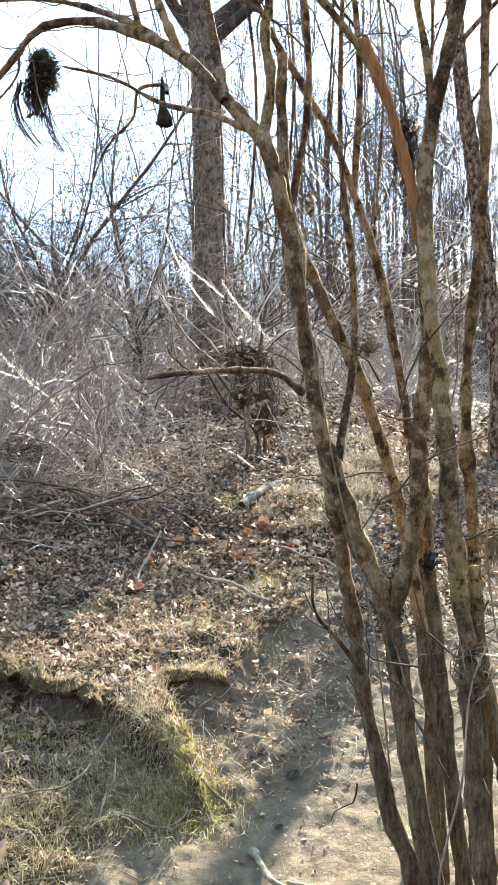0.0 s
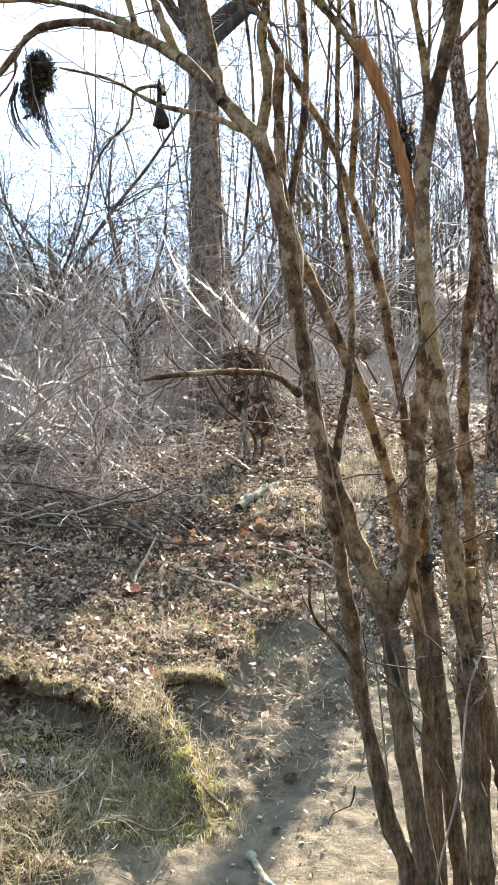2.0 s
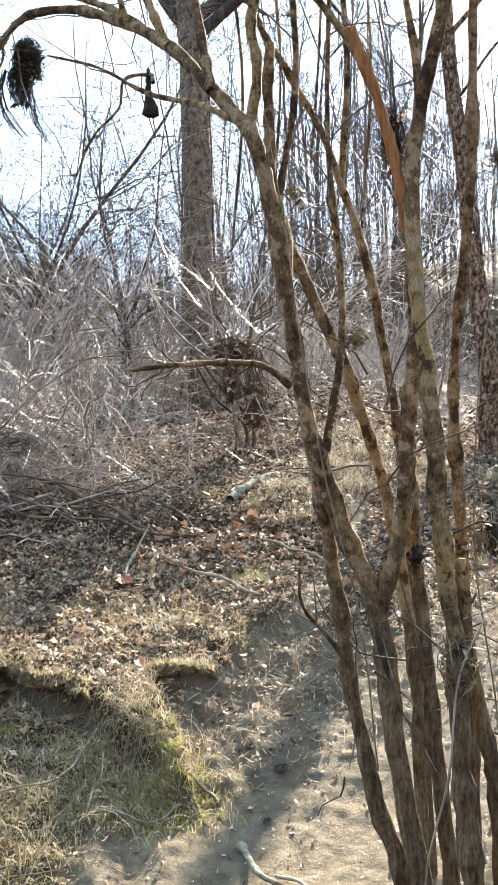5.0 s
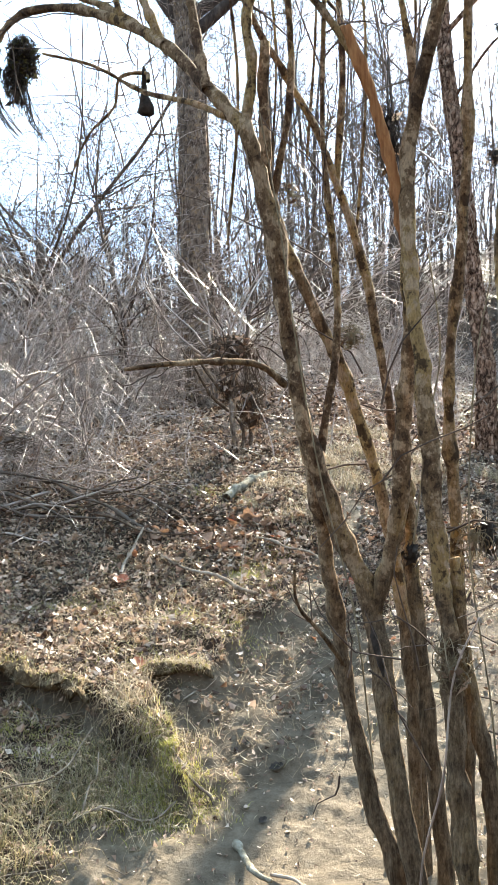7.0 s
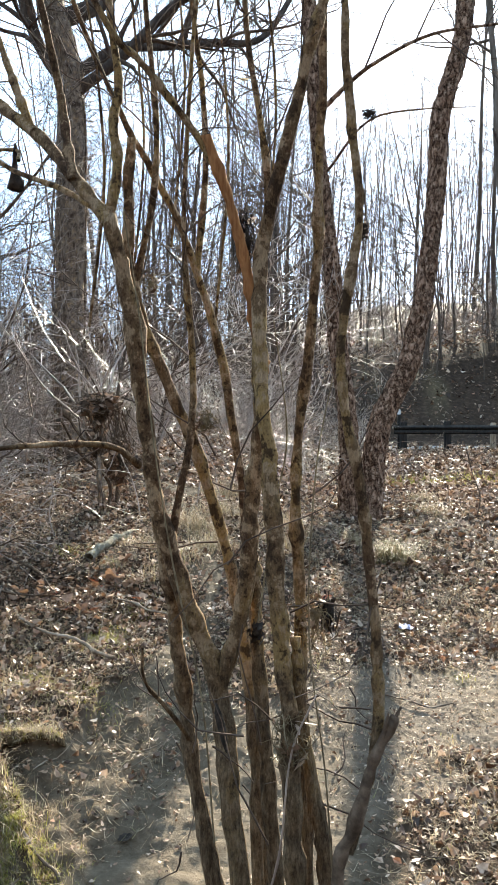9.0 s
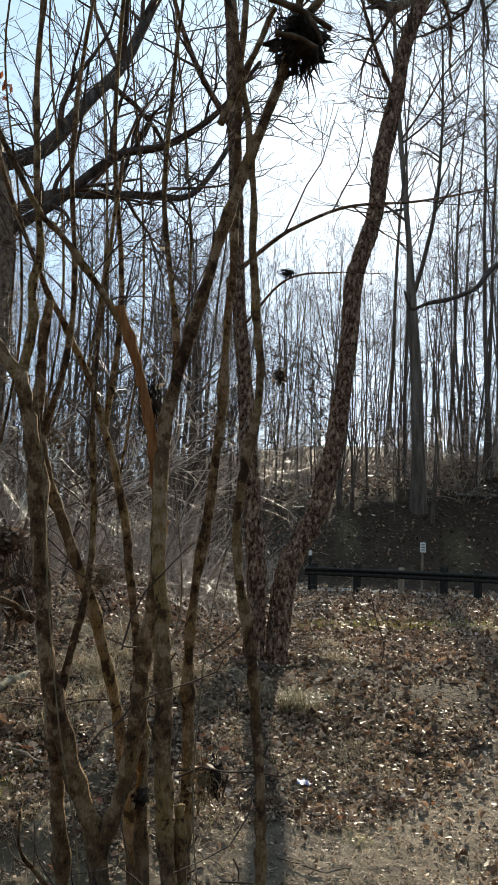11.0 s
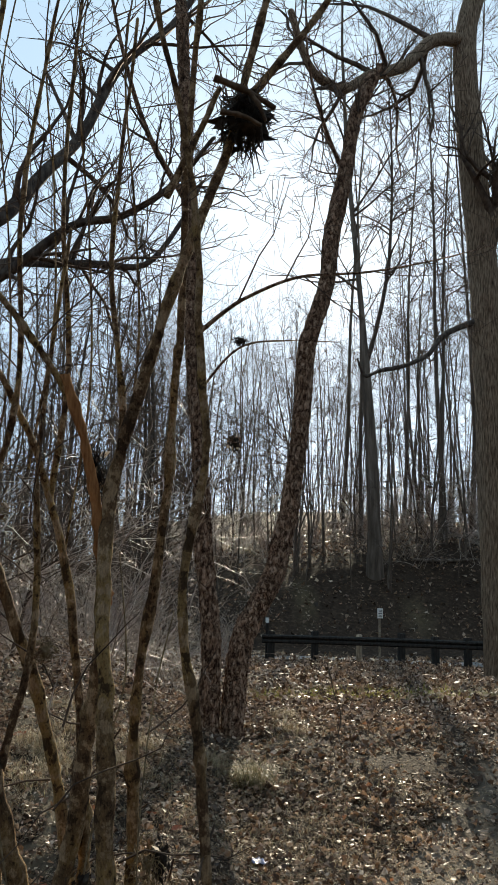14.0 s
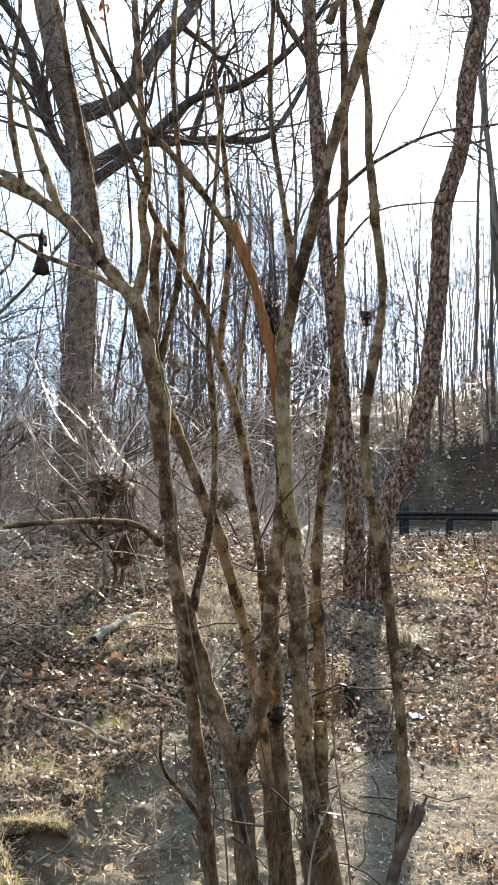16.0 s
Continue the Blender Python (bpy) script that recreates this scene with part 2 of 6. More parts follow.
def mottled_bark(name):
    """Thin bark in irregular rings: dark bands, pale grey lichen, olive patches and fine cracks."""
    m, n, l, p = material(name, 0.85)
    tone = noise_node(n, l, 1, 4, (7, 7, 3.2))
    r = ramp(n, [(0.36, (0.09, 0.054, 0.033)), (0.5, (0.155, 0.099, 0.054)), (0.6, (0.255, 0.168, 0.075))])
    l.new(tone.outputs["Fac"], r.inputs[0])
    bands = noise_node(n, l, 1, 6, (20, 20, 19), rough=0.72)
    pale = ramp(n, [(0.52, (0, 0, 0)), (0.575, (.95, .95, .95))])
    l.new(bands.outputs["Fac"], pale.inputs[0])
    col = mixed(n, l, pale.outputs[0], r.outputs[0], (0.315, 0.222, 0.14))
    dark = ramp(n, [(0.41, (.9, .9, .9)), (0.465, (0, 0, 0))])
    l.new(bands.outputs["Fac"], dark.inputs[0])
    col = mixed(n, l, dark.outputs[0], col, (0.04, 0.025, 0.016))
    furrow = noise_node(n, l, 1, 7, (90, 90, 14), rough=0.7)
    old = ramp(n, [(0.36, (0.032, 0.023, 0.016)), (0.5, (0.1, 0.074, 0.048)), (0.66, (0.2, 0.155, 0.105))])
    l.new(furrow.outputs["Fac"], old.inputs[0])
    where, height, wave = n.new("ShaderNodeTexCoord"), n.new("ShaderNodeSeparateXYZ"), n.new("ShaderNodeMath")
    l.new(where.outputs["Object"], height.inputs[0])
    wave.operation = "MULTIPLY_ADD"
    l.new(tone.outputs["Fac"], wave.inputs[0])
    wave.inputs[1].default_value = 0.9
    l.new(height.outputs[2], wave.inputs[2])
    young = ramp(n, [(0.55, (0.25, 0.25, 0.25)), (0.8, (1, 1, 1))])
    half_way = n.new("ShaderNodeMath")
    half_way.operation = "MULTIPLY"
    half_way.inputs[1].default_value = 0.5
    l.new(wave.outputs[0], half_way.inputs[0])
    l.new(half_way.outputs[0], young.inputs[0])
    col = mixed(n, l, young.outputs[0], old.outputs[0], col)
    fine = noise_node(n, l, 1, 6, (190, 190, 70), rough=0.7)
    fr = ramp(n, [(0.3, (0.45, 0.43, 0.4)), (0.5, (0.95, 0.94, 0.92)), (0.7, (1.3, 1.28, 1.22))])
    l.new(fine.outputs["Fac"], fr.inputs[0])
    col = mixed(n, l, 1.0, col, fr.outputs[0], "MULTIPLY")
    l.new(col, p.inputs["Base Color"])
    p.inputs["Specular IOR Level"].default_value = 0.03
    bump(n, l, mixed(n, l, 0.5, fine.outputs["Fac"], furrow.outputs["Fac"]), p, 0.9, 0.014)
    return m


BARK_STEM = mottled_bark("rough_mottled_bark")
BARK_DARK = bark("dark_grey_limb_bark", (0.02, 0.016, 0.014), (0.065, 0.053, 0.045), (0.14, 0.118, 0.1), 14, (1, 1, 0.4), 0.03)
BARK_CHERRY = bark("flaky_cherry_bark", (0.055, 0.032, 0.022), (0.215, 0.132, 0.088), (0.42, 0.295, 0.215), 26, (1, 1, 0.55), 0.05, plates=17, stops=(0.34, 0.5, 0.68))
BARK_GREY = bark("furrowed_grey_bark", (0.05, 0.034, 0.022), (0.18, 0.126, 0.086), (0.34, 0.255, 0.18), 56, (1, 1, 0.09), 0.05, stops=(0.34, 0.5, 0.68))
BARK_FAR = bark("grey_brown_bark", (0.04, 0.031, 0.024), (0.105, 0.082, 0.064), (0.19, 0.155, 0.125), 6, (1, 1, 0.15), 0.02)
TWIG = bark("twig_bark", (0.035, 0.026, 0.02), (0.085, 0.062, 0.048), (0.15, 0.115, 0.09), 9, (1, 1, 1), 0.002)
CANE = bark("bramble_cane_bark", (0.12, 0.086, 0.067), (0.27, 0.205, 0.162), (0.5, 0.415, 0.34), 5, (1, 1, 1), 0.002)
smooth_cane = CANE.node_tree.nodes["Principled BSDF"]
smooth_cane.inputs["Roughness"].default_value, smooth_cane.inputs["Specular IOR Level"].default_value = 0.4, 0.5
VINE = bark("shaggy_vine_bark", (0.10, 0.075, 0.058), (0.23, 0.178, 0.14), (0.36, 0.285, 0.225), 26, (1, 1, 0.5), 0.03, (0.15, 0.115, 0.09), 12.0, (0.5, 0.62))
LOG = bark("mossy_grey_log_bark", (0.06, 0.05, 0.036), (0.17, 0.15, 0.11), (0.33, 0.31, 0.25), 30, (1, 1, 1), 0.01)
DEADWOOD = bark("bleached_dead_wood", (0.09, 0.067, 0.048), (0.2, 0.157, 0.115), (0.36, 0.3, 0.235), 20, (1, 1, 1), 0.005)
ORANGE_WOOD = bark("torn_bare_wood", (0.08, 0.032, 0.014), (0.25, 0.112, 0.046), (0.42, 0.21, 0.09), 60, (1, 1, 0.12), 0.004)
DEBRIS = bark("brown_rotted_debris", (0.028, 0.02, 0.014), (0.085, 0.06, 0.042), (0.19, 0.14, 0.1), 24, (1, 1, 1), 0.006)
SOOT = bark("dark_rotted_debris", (0.012, 0.011, 0.01), (0.04, 0.033, 0.028), (0.09, 0.075, 0.06), 30, (1, 1, 1), 0.005)
STRAW_FIBRE = bark("dried_flood_straw", (0.07, 0.052, 0.034), (0.17, 0.13, 0.08), (0.3, 0.24, 0.15), 30, (1, 1, 1), 0.002)


def leafy(name, stops, rough, through_light):
    """Thin leaves or blades: each piece its own tone, letting some light through."""
    m, n, l, p = material(name, rough)
    g = n.new("ShaderNodeNewGeometry")
    r = ramp(n, stops)
    l.new(g.outputs["Random Per Island"], r.inputs[0])
    spots = noise_node(n, l, 60, 3)
    sr = ramp(n, [(0.3, (0.6, 0.58, 0.55)), (0.7, (1.15, 1.12, 1.1))])
    l.new(spots.outputs["Fac"], sr.inputs[0])
    col = mixed(n, l, 1.0, r.outputs[0], sr.outputs[0], "MULTIPLY")
    l.new(col, p.inputs["Base Color"])
    p.inputs["Specular IOR Level"].default_value = 0.3
    t = n.new("ShaderNodeBsdfTranslucent")
    l.new(col, t.inputs["Color"])
    mix = n.new("ShaderNodeMixShader")
    mix.inputs[0].default_value = through_light
    l.new(p.outputs[0], mix.inputs[1])
    l.new(t.outputs[0], mix.inputs[2])
    l.new(mix.outputs[0], n["Material Output"].inputs["Surface"])
    return m


LITTER = leafy("fallen_leaf", [(0.0, (0.04, 0.024, 0.015)), (0.3, (0.122, 0.071, 0.044)), (0.55, (0.27, 0.17, 0.11)), (0.8, (0.43, 0.3, 0.205)), (0.97, (0.52, 0.43, 0.345)), (1.0, (0.36, 0.15, 0.07))], 0.52, 0.2)
RED_LEAF = leafy("red_oak_leaf", [(0.0, (0.18, 0.05, 0.025)), (1.0, (0.34, 0.11, 0.05))], 0.5, 0.3)
RUST_LEAF = leafy("rust_brown_leaf", [(0.0, (0.15, 0.085, 0.052)), (0.6, (0.26, 0.16, 0.1)), (1.0, (0.38, 0.26, 0.18))], 0.6, 0.2)
STRAW = leafy("dry_grass_blade", [(0.0, (0.17, 0.125, 0.08)), (0.4, (0.35, 0.265, 0.165)), (0.8, (0.51, 0.41, 0.27)), (0.92, (0.58, 0.5, 0.37)), (1.0, (0.28, 0.27, 0.10))], 0.6, 0.42)
GREEN = leafy("green_moss_blade", [(0.0, (0.19, 0.19, 0.04)), (0.5, (0.34, 0.32, 0.07)), (1.0, (0.48, 0.43, 0.14))], 0.6, 0.42)


def ground_material():
    m, n, l, p = material("forest_soil", 0.95)
    at = n.new("ShaderNodeVertexColor")
    at.layer_name = "zone"
    sep = n.new("ShaderNodeSeparateColor")
    l.new(at.outputs[0], sep.inputs[0])
    a = noise_node(n, l, 7, 10, rough=0.7)
    soil = ramp(n, [(0.3, (0.012, 0.007, 0.0045)), (0.5, (0.031, 0.019, 0.0115)), (0.72, (0.092, 0.06, 0.038))])
    l.new(a.outputs["Fac"], soil.inputs[0])
    b = noise_node(n, l, 16, 10, rough=0.72)
    sand = ramp(n, [(0.28, (0.062, 0.047, 0.031)), (0.5, (0.11, 0.085, 0.057)), (0.75, (0.172, 0.137, 0.096))])
    l.new(b.outputs["Fac"], sand.inputs[0])
    c = noise_node(n, l, 40, 6)
    moss = ramp(n, [(0.3, (0.15, 0.115, 0.055)), (0.55, (0.30, 0.24, 0.125)), (0.8, (0.46, 0.38, 0.23))])
    l.new(c.outputs["Fac"], moss.inputs[0])
    dirt = ramp(n, [(0.28, (0.052, 0.038, 0.027)), (0.5, (0.103, 0.079, 0.057)), (0.75, (0.175, 0.14, 0.104))])
    l.new(b.outputs["Fac"], dirt.inputs[0])
    col = mixed(n, l, sep.outputs[2], soil.outputs[0], dirt.outputs[0])
    col = mixed(n, l, sep.outputs[0], col, sand.outputs[0])
    col = mixed(n, l, sep.outputs[1], col, moss.outputs[0])
    l.new(col, p.inputs["Base Color"])
    p.inputs["Specular IOR Level"].default_value = 0.15
    bump(n, l, b.outputs["Fac"], p, 0.7, 0.03)
    return m


SOIL = ground_material()


# ---- ground ----
def spread(fine0, fine1, step, far0, far1):
    """Even steps in the middle, growing ones outwards."""
    a = list(np.arange(fine0, fine1, step))
    for end, way in ((far0, -1), (far1, 1)):
        d, x, out = step, (a[0] if way < 0 else a[-1]), []
        while (x > end) if way < 0 else (x < end):
            d *= 1.07
            x += way * d
            out.append(x)
        a = out[::-1] + a if way < 0 else a + out
    return np.array(a)


gx, gy = spread(-1.5, 2.2, 0.018, -700, 700), spread(2.4, 4.4, 0.014, -300, 1200)
X, Y = np.meshgrid(gx, gy)
gv = np.stack([X, Y, land(X, Y)], -1).reshape(-1, 3)
w = len(gx)
i = (np.arange(len(gy) - 1)[:, None] * w + np.arange(w - 1)).ravel()
ground = part("ground", quad_mesh("ground", gv, np.stack([i, i + 1, i + w + 1, i + w], -1)), SOIL)
zone = ground.data.color_attributes.new("zone", "FLOAT_COLOR", "POINT")
zc = np.ones((len(gv), 4), np.float32)
zc[:, 0], zc[:, 1], zc[:, 2] = is_sand(gv[:, 0], gv[:, 1]), is_moss(gv[:, 0], gv[:, 1]), on_trail(gv[:, 0], gv[:, 1]) * smooth(11, 9, gv[:, 0])
zone.data.foreach_set("color", zc.ravel())
tagged(ground, "brown leaf-strewn forest soil with a pale sandy trail", "ground", kind="structure")


# ---- growing wood ----
def limb(rng, p, d, length, r0, r1, n, wander, rise):
    """One wandering branch: points and radii."""
    pts, d = [np.array(p, float)], np.array(d, float)
    for k in range(n - 1):
        d = d + rng.normal(0, wander, 3) + np.array([0, 0, rise])
        d /= np.linalg.norm(d)
        pts.append(pts[-1] + d * length / (n - 1))
    return np.array(pts), np.linspace(r0, r1, n)


def offshoot(rng, strand, u, angle):
    """The place, direction and radius where a side branch leaves a strand."""
    p, r = strand
    f = u * (len(r) - 1)
    k = min(int(f), len(r) - 2)
    f -= k
    t = p[k + 1] - p[k]
    t = t / max(np.linalg.norm(t), 1e-9)
    side = rng.normal(0, 1, 3)
    side -= t * (side @ t)
    side /= max(np.linalg.norm(side), 1e-9)
    return p[k] * (1 - f) + p[k + 1] * f, t * math.cos(angle) + side * math.sin(angle), r[k] * (1 - f) + r[k + 1] * f


def branch_out(rng, strand, plan, out, least, lo=0.3, rise=0.04, wander=0.16):
    """Side branches in generations. plan: rows of (count, share of length, points)."""
    if not plan:
        return
    count, share, n = plan[0]
    length = np.linalg.norm(np.diff(strand[0], axis=0), axis=1).sum()
    for _ in range(max(1, int(rng.normal(count, count * 0.2)))):
        u = rng.uniform(lo, 0.98)
        p, d, r = offshoot(rng, strand, u, radians(rng.uniform(28, 65)))
        ln = length * share * rng.uniform(0.6, 1.3) * (1.15 - 0.5 * u)
        child = limb(rng, p, d, ln, max(r * 0.6, least), least, n, wander, rise)
        out.append(child)
        branch_out(rng, child, plan[1:], out, least, 0.2, rise, wander)


def tall_tree(seed, height, r0, plan, least, material_trunk, label, lo=0.35, lean=0.03, name="tree", sides=10, wind=0.04, rise=0.04, wander=0.16, fork=0.0, twig=None):
    """A bare forest tree: tapered trunk and a crown of branches and twigs."""
    rng = np.random.default_rng(seed)
    top = limb(rng, (0, 0, -0.3), (rng.normal(0, lean), rng.normal(0, lean), 1), height, r0, r0 * 0.12, 14, wind, 0.03)
    top[1][0] *= 1.35
    crown = []
    if fork:
        k = int(fork * 14)
        top[1][k:] *= np.linspace(.62, .9, 14 - k)
        arm = limb(rng, top[0][k - 1], (.32, -.1, 1), height * .45, r0 * .42, r0 * .1, 10, .06, .03)
        crown.append(arm)
        branch_out(rng, arm, plan, crown, least, .2, rise, wander)
    branch_out(rng, top, plan, crown, least, lo, rise, wander)
    tree = thing(name, label, "tree")
    part("trunk", quad_mesh("trunk", *sweep([top], sides)), material_trunk, tree)
    part("crown", quad_mesh("crown", *sweep(crown, 3)), twig or TWIG, tree)
    return tree


# ---- the clump of stems beside the trail ----
def stem_mesh(name, points, r0, r1, sides=12, per=7, seed=1, knot=0.10, cap=True):
    rng = np.random.default_rng(seed)
    p = curve_through(points, per)
    n = len(p)
    r = np.linspace(r0, r1, n) * (1 + rng.normal(0, 0.075, n))
    p = p + r0 * .18 * np.stack([lattice(p[:, 2] * 9 + seed * 3, p[:, 2] * 0 + k, 50 + k) for k in range(3)], -1)
    for k in rng.integers(1, n - 1, max(2, n // 6)):
        r[k] *= 1 + 2 * knot * rng.uniform(0.4, 1.6)
        r[k - 1] *= 1 + knot * rng.uniform(0.2, 1)
    if cap:
        p = np.vstack([p, p[-1] + (p[-1] - p[-2]) * 0.08])
        r = np.append(r, r[-1] * 0.05)
    v, f = sweep([(p, r)], sides)
    v = v + 0.17 * r.mean() * np.stack([lattice(v[:, 2] * 40 + k * 9, v[:, 0] * 60, 20 + k) for k in range(3)], -1)
    return quad_mesh(name, v, f)


clump = thing("multi_stemmed_tree", "clump of slender mottled brown stems rising beside sandy trail", "tree", (0.45, 2.25, 0))


stems = []


def add_stem(points, r0, r1, material_=None, name="stem", label="", seed=1, **kw):
    q = [(x - 0.45, y - 2.25, z) for x, y, z in points]
    r0, r1 = (r0 * .77, r1 * .76) if r0 > .012 and name != "torn_wood" else (r0, r1)
    side = name in ("limb", "side_branch", "splinter") and stems
    ob = part(name, stem_mesh(name, q, r0, r1, seed=seed, **kw), material_ or BARK_STEM, stems[-1] if side else clump, label)
    if name in ("stem", "broken_stub"):
        stems.append(ob)
    return ob


add_stem([(.43, 2.17, -.1), (.392, 2.2, .232), (.347, 2.24, .614), (.319, 2.3, .916), (.233, 2.335, 1.144), (.163, 2.34, 1.387), (.131, 2.35, 1.643), (.093, 2.35, 1.967), (.04, 2.35, 2.188)], .039, .026, seed=1)
add_stem([(.04, 2.35, 2.17), (-.06, 2.45, 2.319), (-.176, 2.6, 2.478), (-.321, 2.75, 2.601), (-.498, 2.9, 2.702), (-.665, 3.0, 2.723), (-.778, 3.05, 2.641), (-.917, 3.1, 2.515)], .025, .012, name="limb", seed=2)
add_stem([(-.17, 2.58, 2.465), (-.31, 2.75, 2.62), (-.49, 2.9, 2.745), (-.68, 3.0, 2.82), (-.9, 3.1, 2.86)], .016, .007, name="limb", seed=80)
add_stem([(-.66, 3.0, 2.72), (-.73, 3.0, 2.66), (-.75, 3.0, 2.58), (-.82, 3.0, 2.5)], .006, .003, name="side_branch", seed=81)
add_stem([(.044, 2.35, 2.17), (.065, 2.36, 2.315), (.059, 2.38, 2.449), (.073, 2.4, 2.56), (.048, 2.4, 2.807), (.032, 2.45, 3.18), (.05, 2.5, 3.8)], .02, .009, name="limb", seed=3)
add_stem([(-.053, 2.42, 2.296), (-.067, 2.45, 2.393), (-.087, 2.5, 2.53), (-.109, 2.5, 2.657), (-.161, 2.5, 2.921), (-.217, 2.55, 3.251), (-.26, 2.6, 3.7)], .019, .008, name="limb", seed=4)
add_stem([(-.176, 2.6, 2.478), (-.218, 2.65, 2.592), (-.258, 2.7, 2.708), (-.333, 2.75, 2.957), (-.432, 2.8, 3.233), (-.5, 2.85, 3.7)], .017, .007, name="limb", seed=5)
add_stem([(.40, 2.27, -.1), (.363, 2.3, .159), (.306, 2.34, .363), (.257, 2.37, .626), (.232, 2.38, .849), (.206, 2.385, 1.07), (.185, 2.385, 1.227), (.16, 2.39, 1.444), (.13, 2.42, 1.75)], .032, .02, seed=6)
add_stem([(.44, 2.42, -.1), (.45, 2.46, .5), (.431, 2.5, .869), (.397, 2.5, 1.11), (.349, 2.5, 1.332), (.283, 2.5, 1.543), (.211, 2.5, 1.721), (.131, 2.5, 1.927), (.098, 2.5, 2.083), (.096, 2.5, 2.281), (.106, 2.5, 2.442)], .026, .018, seed=7)
add_stem([(.325, 2.295, .9), (.389, 2.28, 1.145), (.411, 2.28, 1.381), (.436, 2.28, 1.612), (.435, 2.28, 1.85)], .03, .025, seed=8)
add_stem([(.444, 2.262, 1.76), (.432, 2.26, 1.84), (.404, 2.26, 2.004), (.364, 2.25, 2.177), (.297, 2.24, 2.377)], .0165, .0125, ORANGE_WOOD, "torn_wood", "bare orange wood where bark is stripped", seed=9, knot=0.2)
add_stem([(.315, 2.255, 2.31), (.291, 2.25, 2.352), (.231, 2.25, 2.434), (.131, 2.25, 2.558), (.047, 2.25, 2.65), (-.132, 2.25, 2.985), (-.3, 2.25, 3.4)], .015, .008, name="limb", seed=10)
add_stem([(.53, 2.08, -.1), (.51, 2.1, .277), (.492, 2.11, .548), (.483, 2.12, .833), (.467, 2.13, 1.058), (.45, 2.14, 1.322), (.439, 2.16, 1.542), (.432, 2.2, 1.777), (.438, 2.25, 2.031), (.488, 2.22, 2.304)], .037, .022, seed=11)
add_stem([(.486, 2.22, 2.29), (.541, 2.2, 2.516), (.618, 2.2, 2.788), (.721, 2.2, 3.091), (.775, 2.2, 3.365), (.842, 2.2, 3.674), (.894, 2.2, 3.933), (.95, 2.2, 4.4)], .022, .012, name="limb", seed=12)
add_stem([(.50, 2.22, -.1), (.486, 2.25, .185), (.459, 2.27, .55), (.437, 2.3, .88), (.434, 2.31, 1.107), (.422, 2.31, 1.303), (.415, 2.32, 1.5)], .033, .015, seed=13)
add_stem([(.6, 2.1, -.1), (.582, 2.12, .426), (.557, 2.14, .641), (.523, 2.15, .895), (.511, 2.16, 1.071)], .034, .018, seed=14)
add_stem([(.57, 2.0, -.1), (.588, 2.02, .481), (.627, 2.03, .614), (.681, 2.04, .765), (.726, 2.045, .854), (.744, 2.046, .892)], .023, .016, DEBRIS, name="broken_stub", label="snapped dark stub with a splintered end", seed=15)
add_stem([(.70, 2.043, .80), (.722, 2.043, .855), (.757, 2.05, .912)], .013, .004, material_=DEBRIS, name="splinter", seed=82)
add_stem([(.69, 2.04, .79), (.708, 2.04, .85), (.722, 2.04, .905)], .013, .003, material_=DEBRIS, name="splinter", seed=83)
add_stem([(.62, 2.04, .55), (.657, 2.06, .656), (.703, 2.08, .835), (.71, 2.1, 1.034), (.676, 2.1, 1.385), (.628, 2.1, 1.673), (.618, 2.1, 1.843), (.655, 2.1, 2.069), (.664, 2.1, 2.223), (.634, 2.1, 2.471), (.625, 2.1, 2.7), (.567, 2.1, 3.082), (.461, 2.1, 3.505), (.4, 2.1, 4.1)], .021, .010, seed=16)
add_stem([(.6, 2.38, -.1), (.589, 2.4, .385), (.574, 2.4, .805), (.565, 2.4, 1.218), (.561, 2.4, 1.51), (.6, 2.4, 1.832), (.626, 2.4, 2.15), (.634, 2.4, 2.465), (.643, 2.4, 2.663), (.64, 2.4, 3.155), (.662, 2.4, 3.727), (.7, 2.4, 4.4)], .024, .012, seed=17)
add_stem([(.5, 2.55, -.1), (.48, 2.58, .6), (.458, 2.6, 1.148), (.423, 2.6, 1.485), (.365, 2.6, 1.849), (.304, 2.6, 2.06), (.237, 2.6, 2.238), (.155, 2.6, 2.399), (.079, 2.6, 2.535), (-.065, 2.6, 2.89), (-.2, 2.6, 3.4)], .02, .009, seed=18)
add_stem([(.115, 2.335, 1.515), (.054, 2.27, 1.567), (-.038, 2.2, 1.583), (-.171, 2.1, 1.584), (-.262, 2.05, 1.576)], .010, .005, name="side_branch", seed=19)
add_stem([(.244, 2.36, .743), (.181, 2.3, .853), (.121, 2.25, .947), (.113, 2.2, 1.057)], .008, .003, name="side_branch", seed=20)
add_stem([(.80, 2.2, 3.30), (.946, 2.2, 3.52), (1.076, 2.2, 3.734), (1.213, 2.2, 3.959), (1.4, 2.2, 4.3)], .012, .006, name="limb", seed=21)
add_stem([(.062, 2.4, 2.182), (-.091, 2.6, 2.31), (-.262, 2.9, 2.435), (-.433, 3.0, 2.553), (-.608, 3.05, 2.618)], .010, .004, name="side_branch", seed=22)
add_stem([(-.25, 2.9, 2.47), (-.273, 3.07, 2.548), (-.36, 3.07, 2.534), (-.385, 3.07, 2.443), (-.476, 3.07, 2.354), (-.542, 3.07, 2.226)], .007, .003, name="side_branch", seed=23)

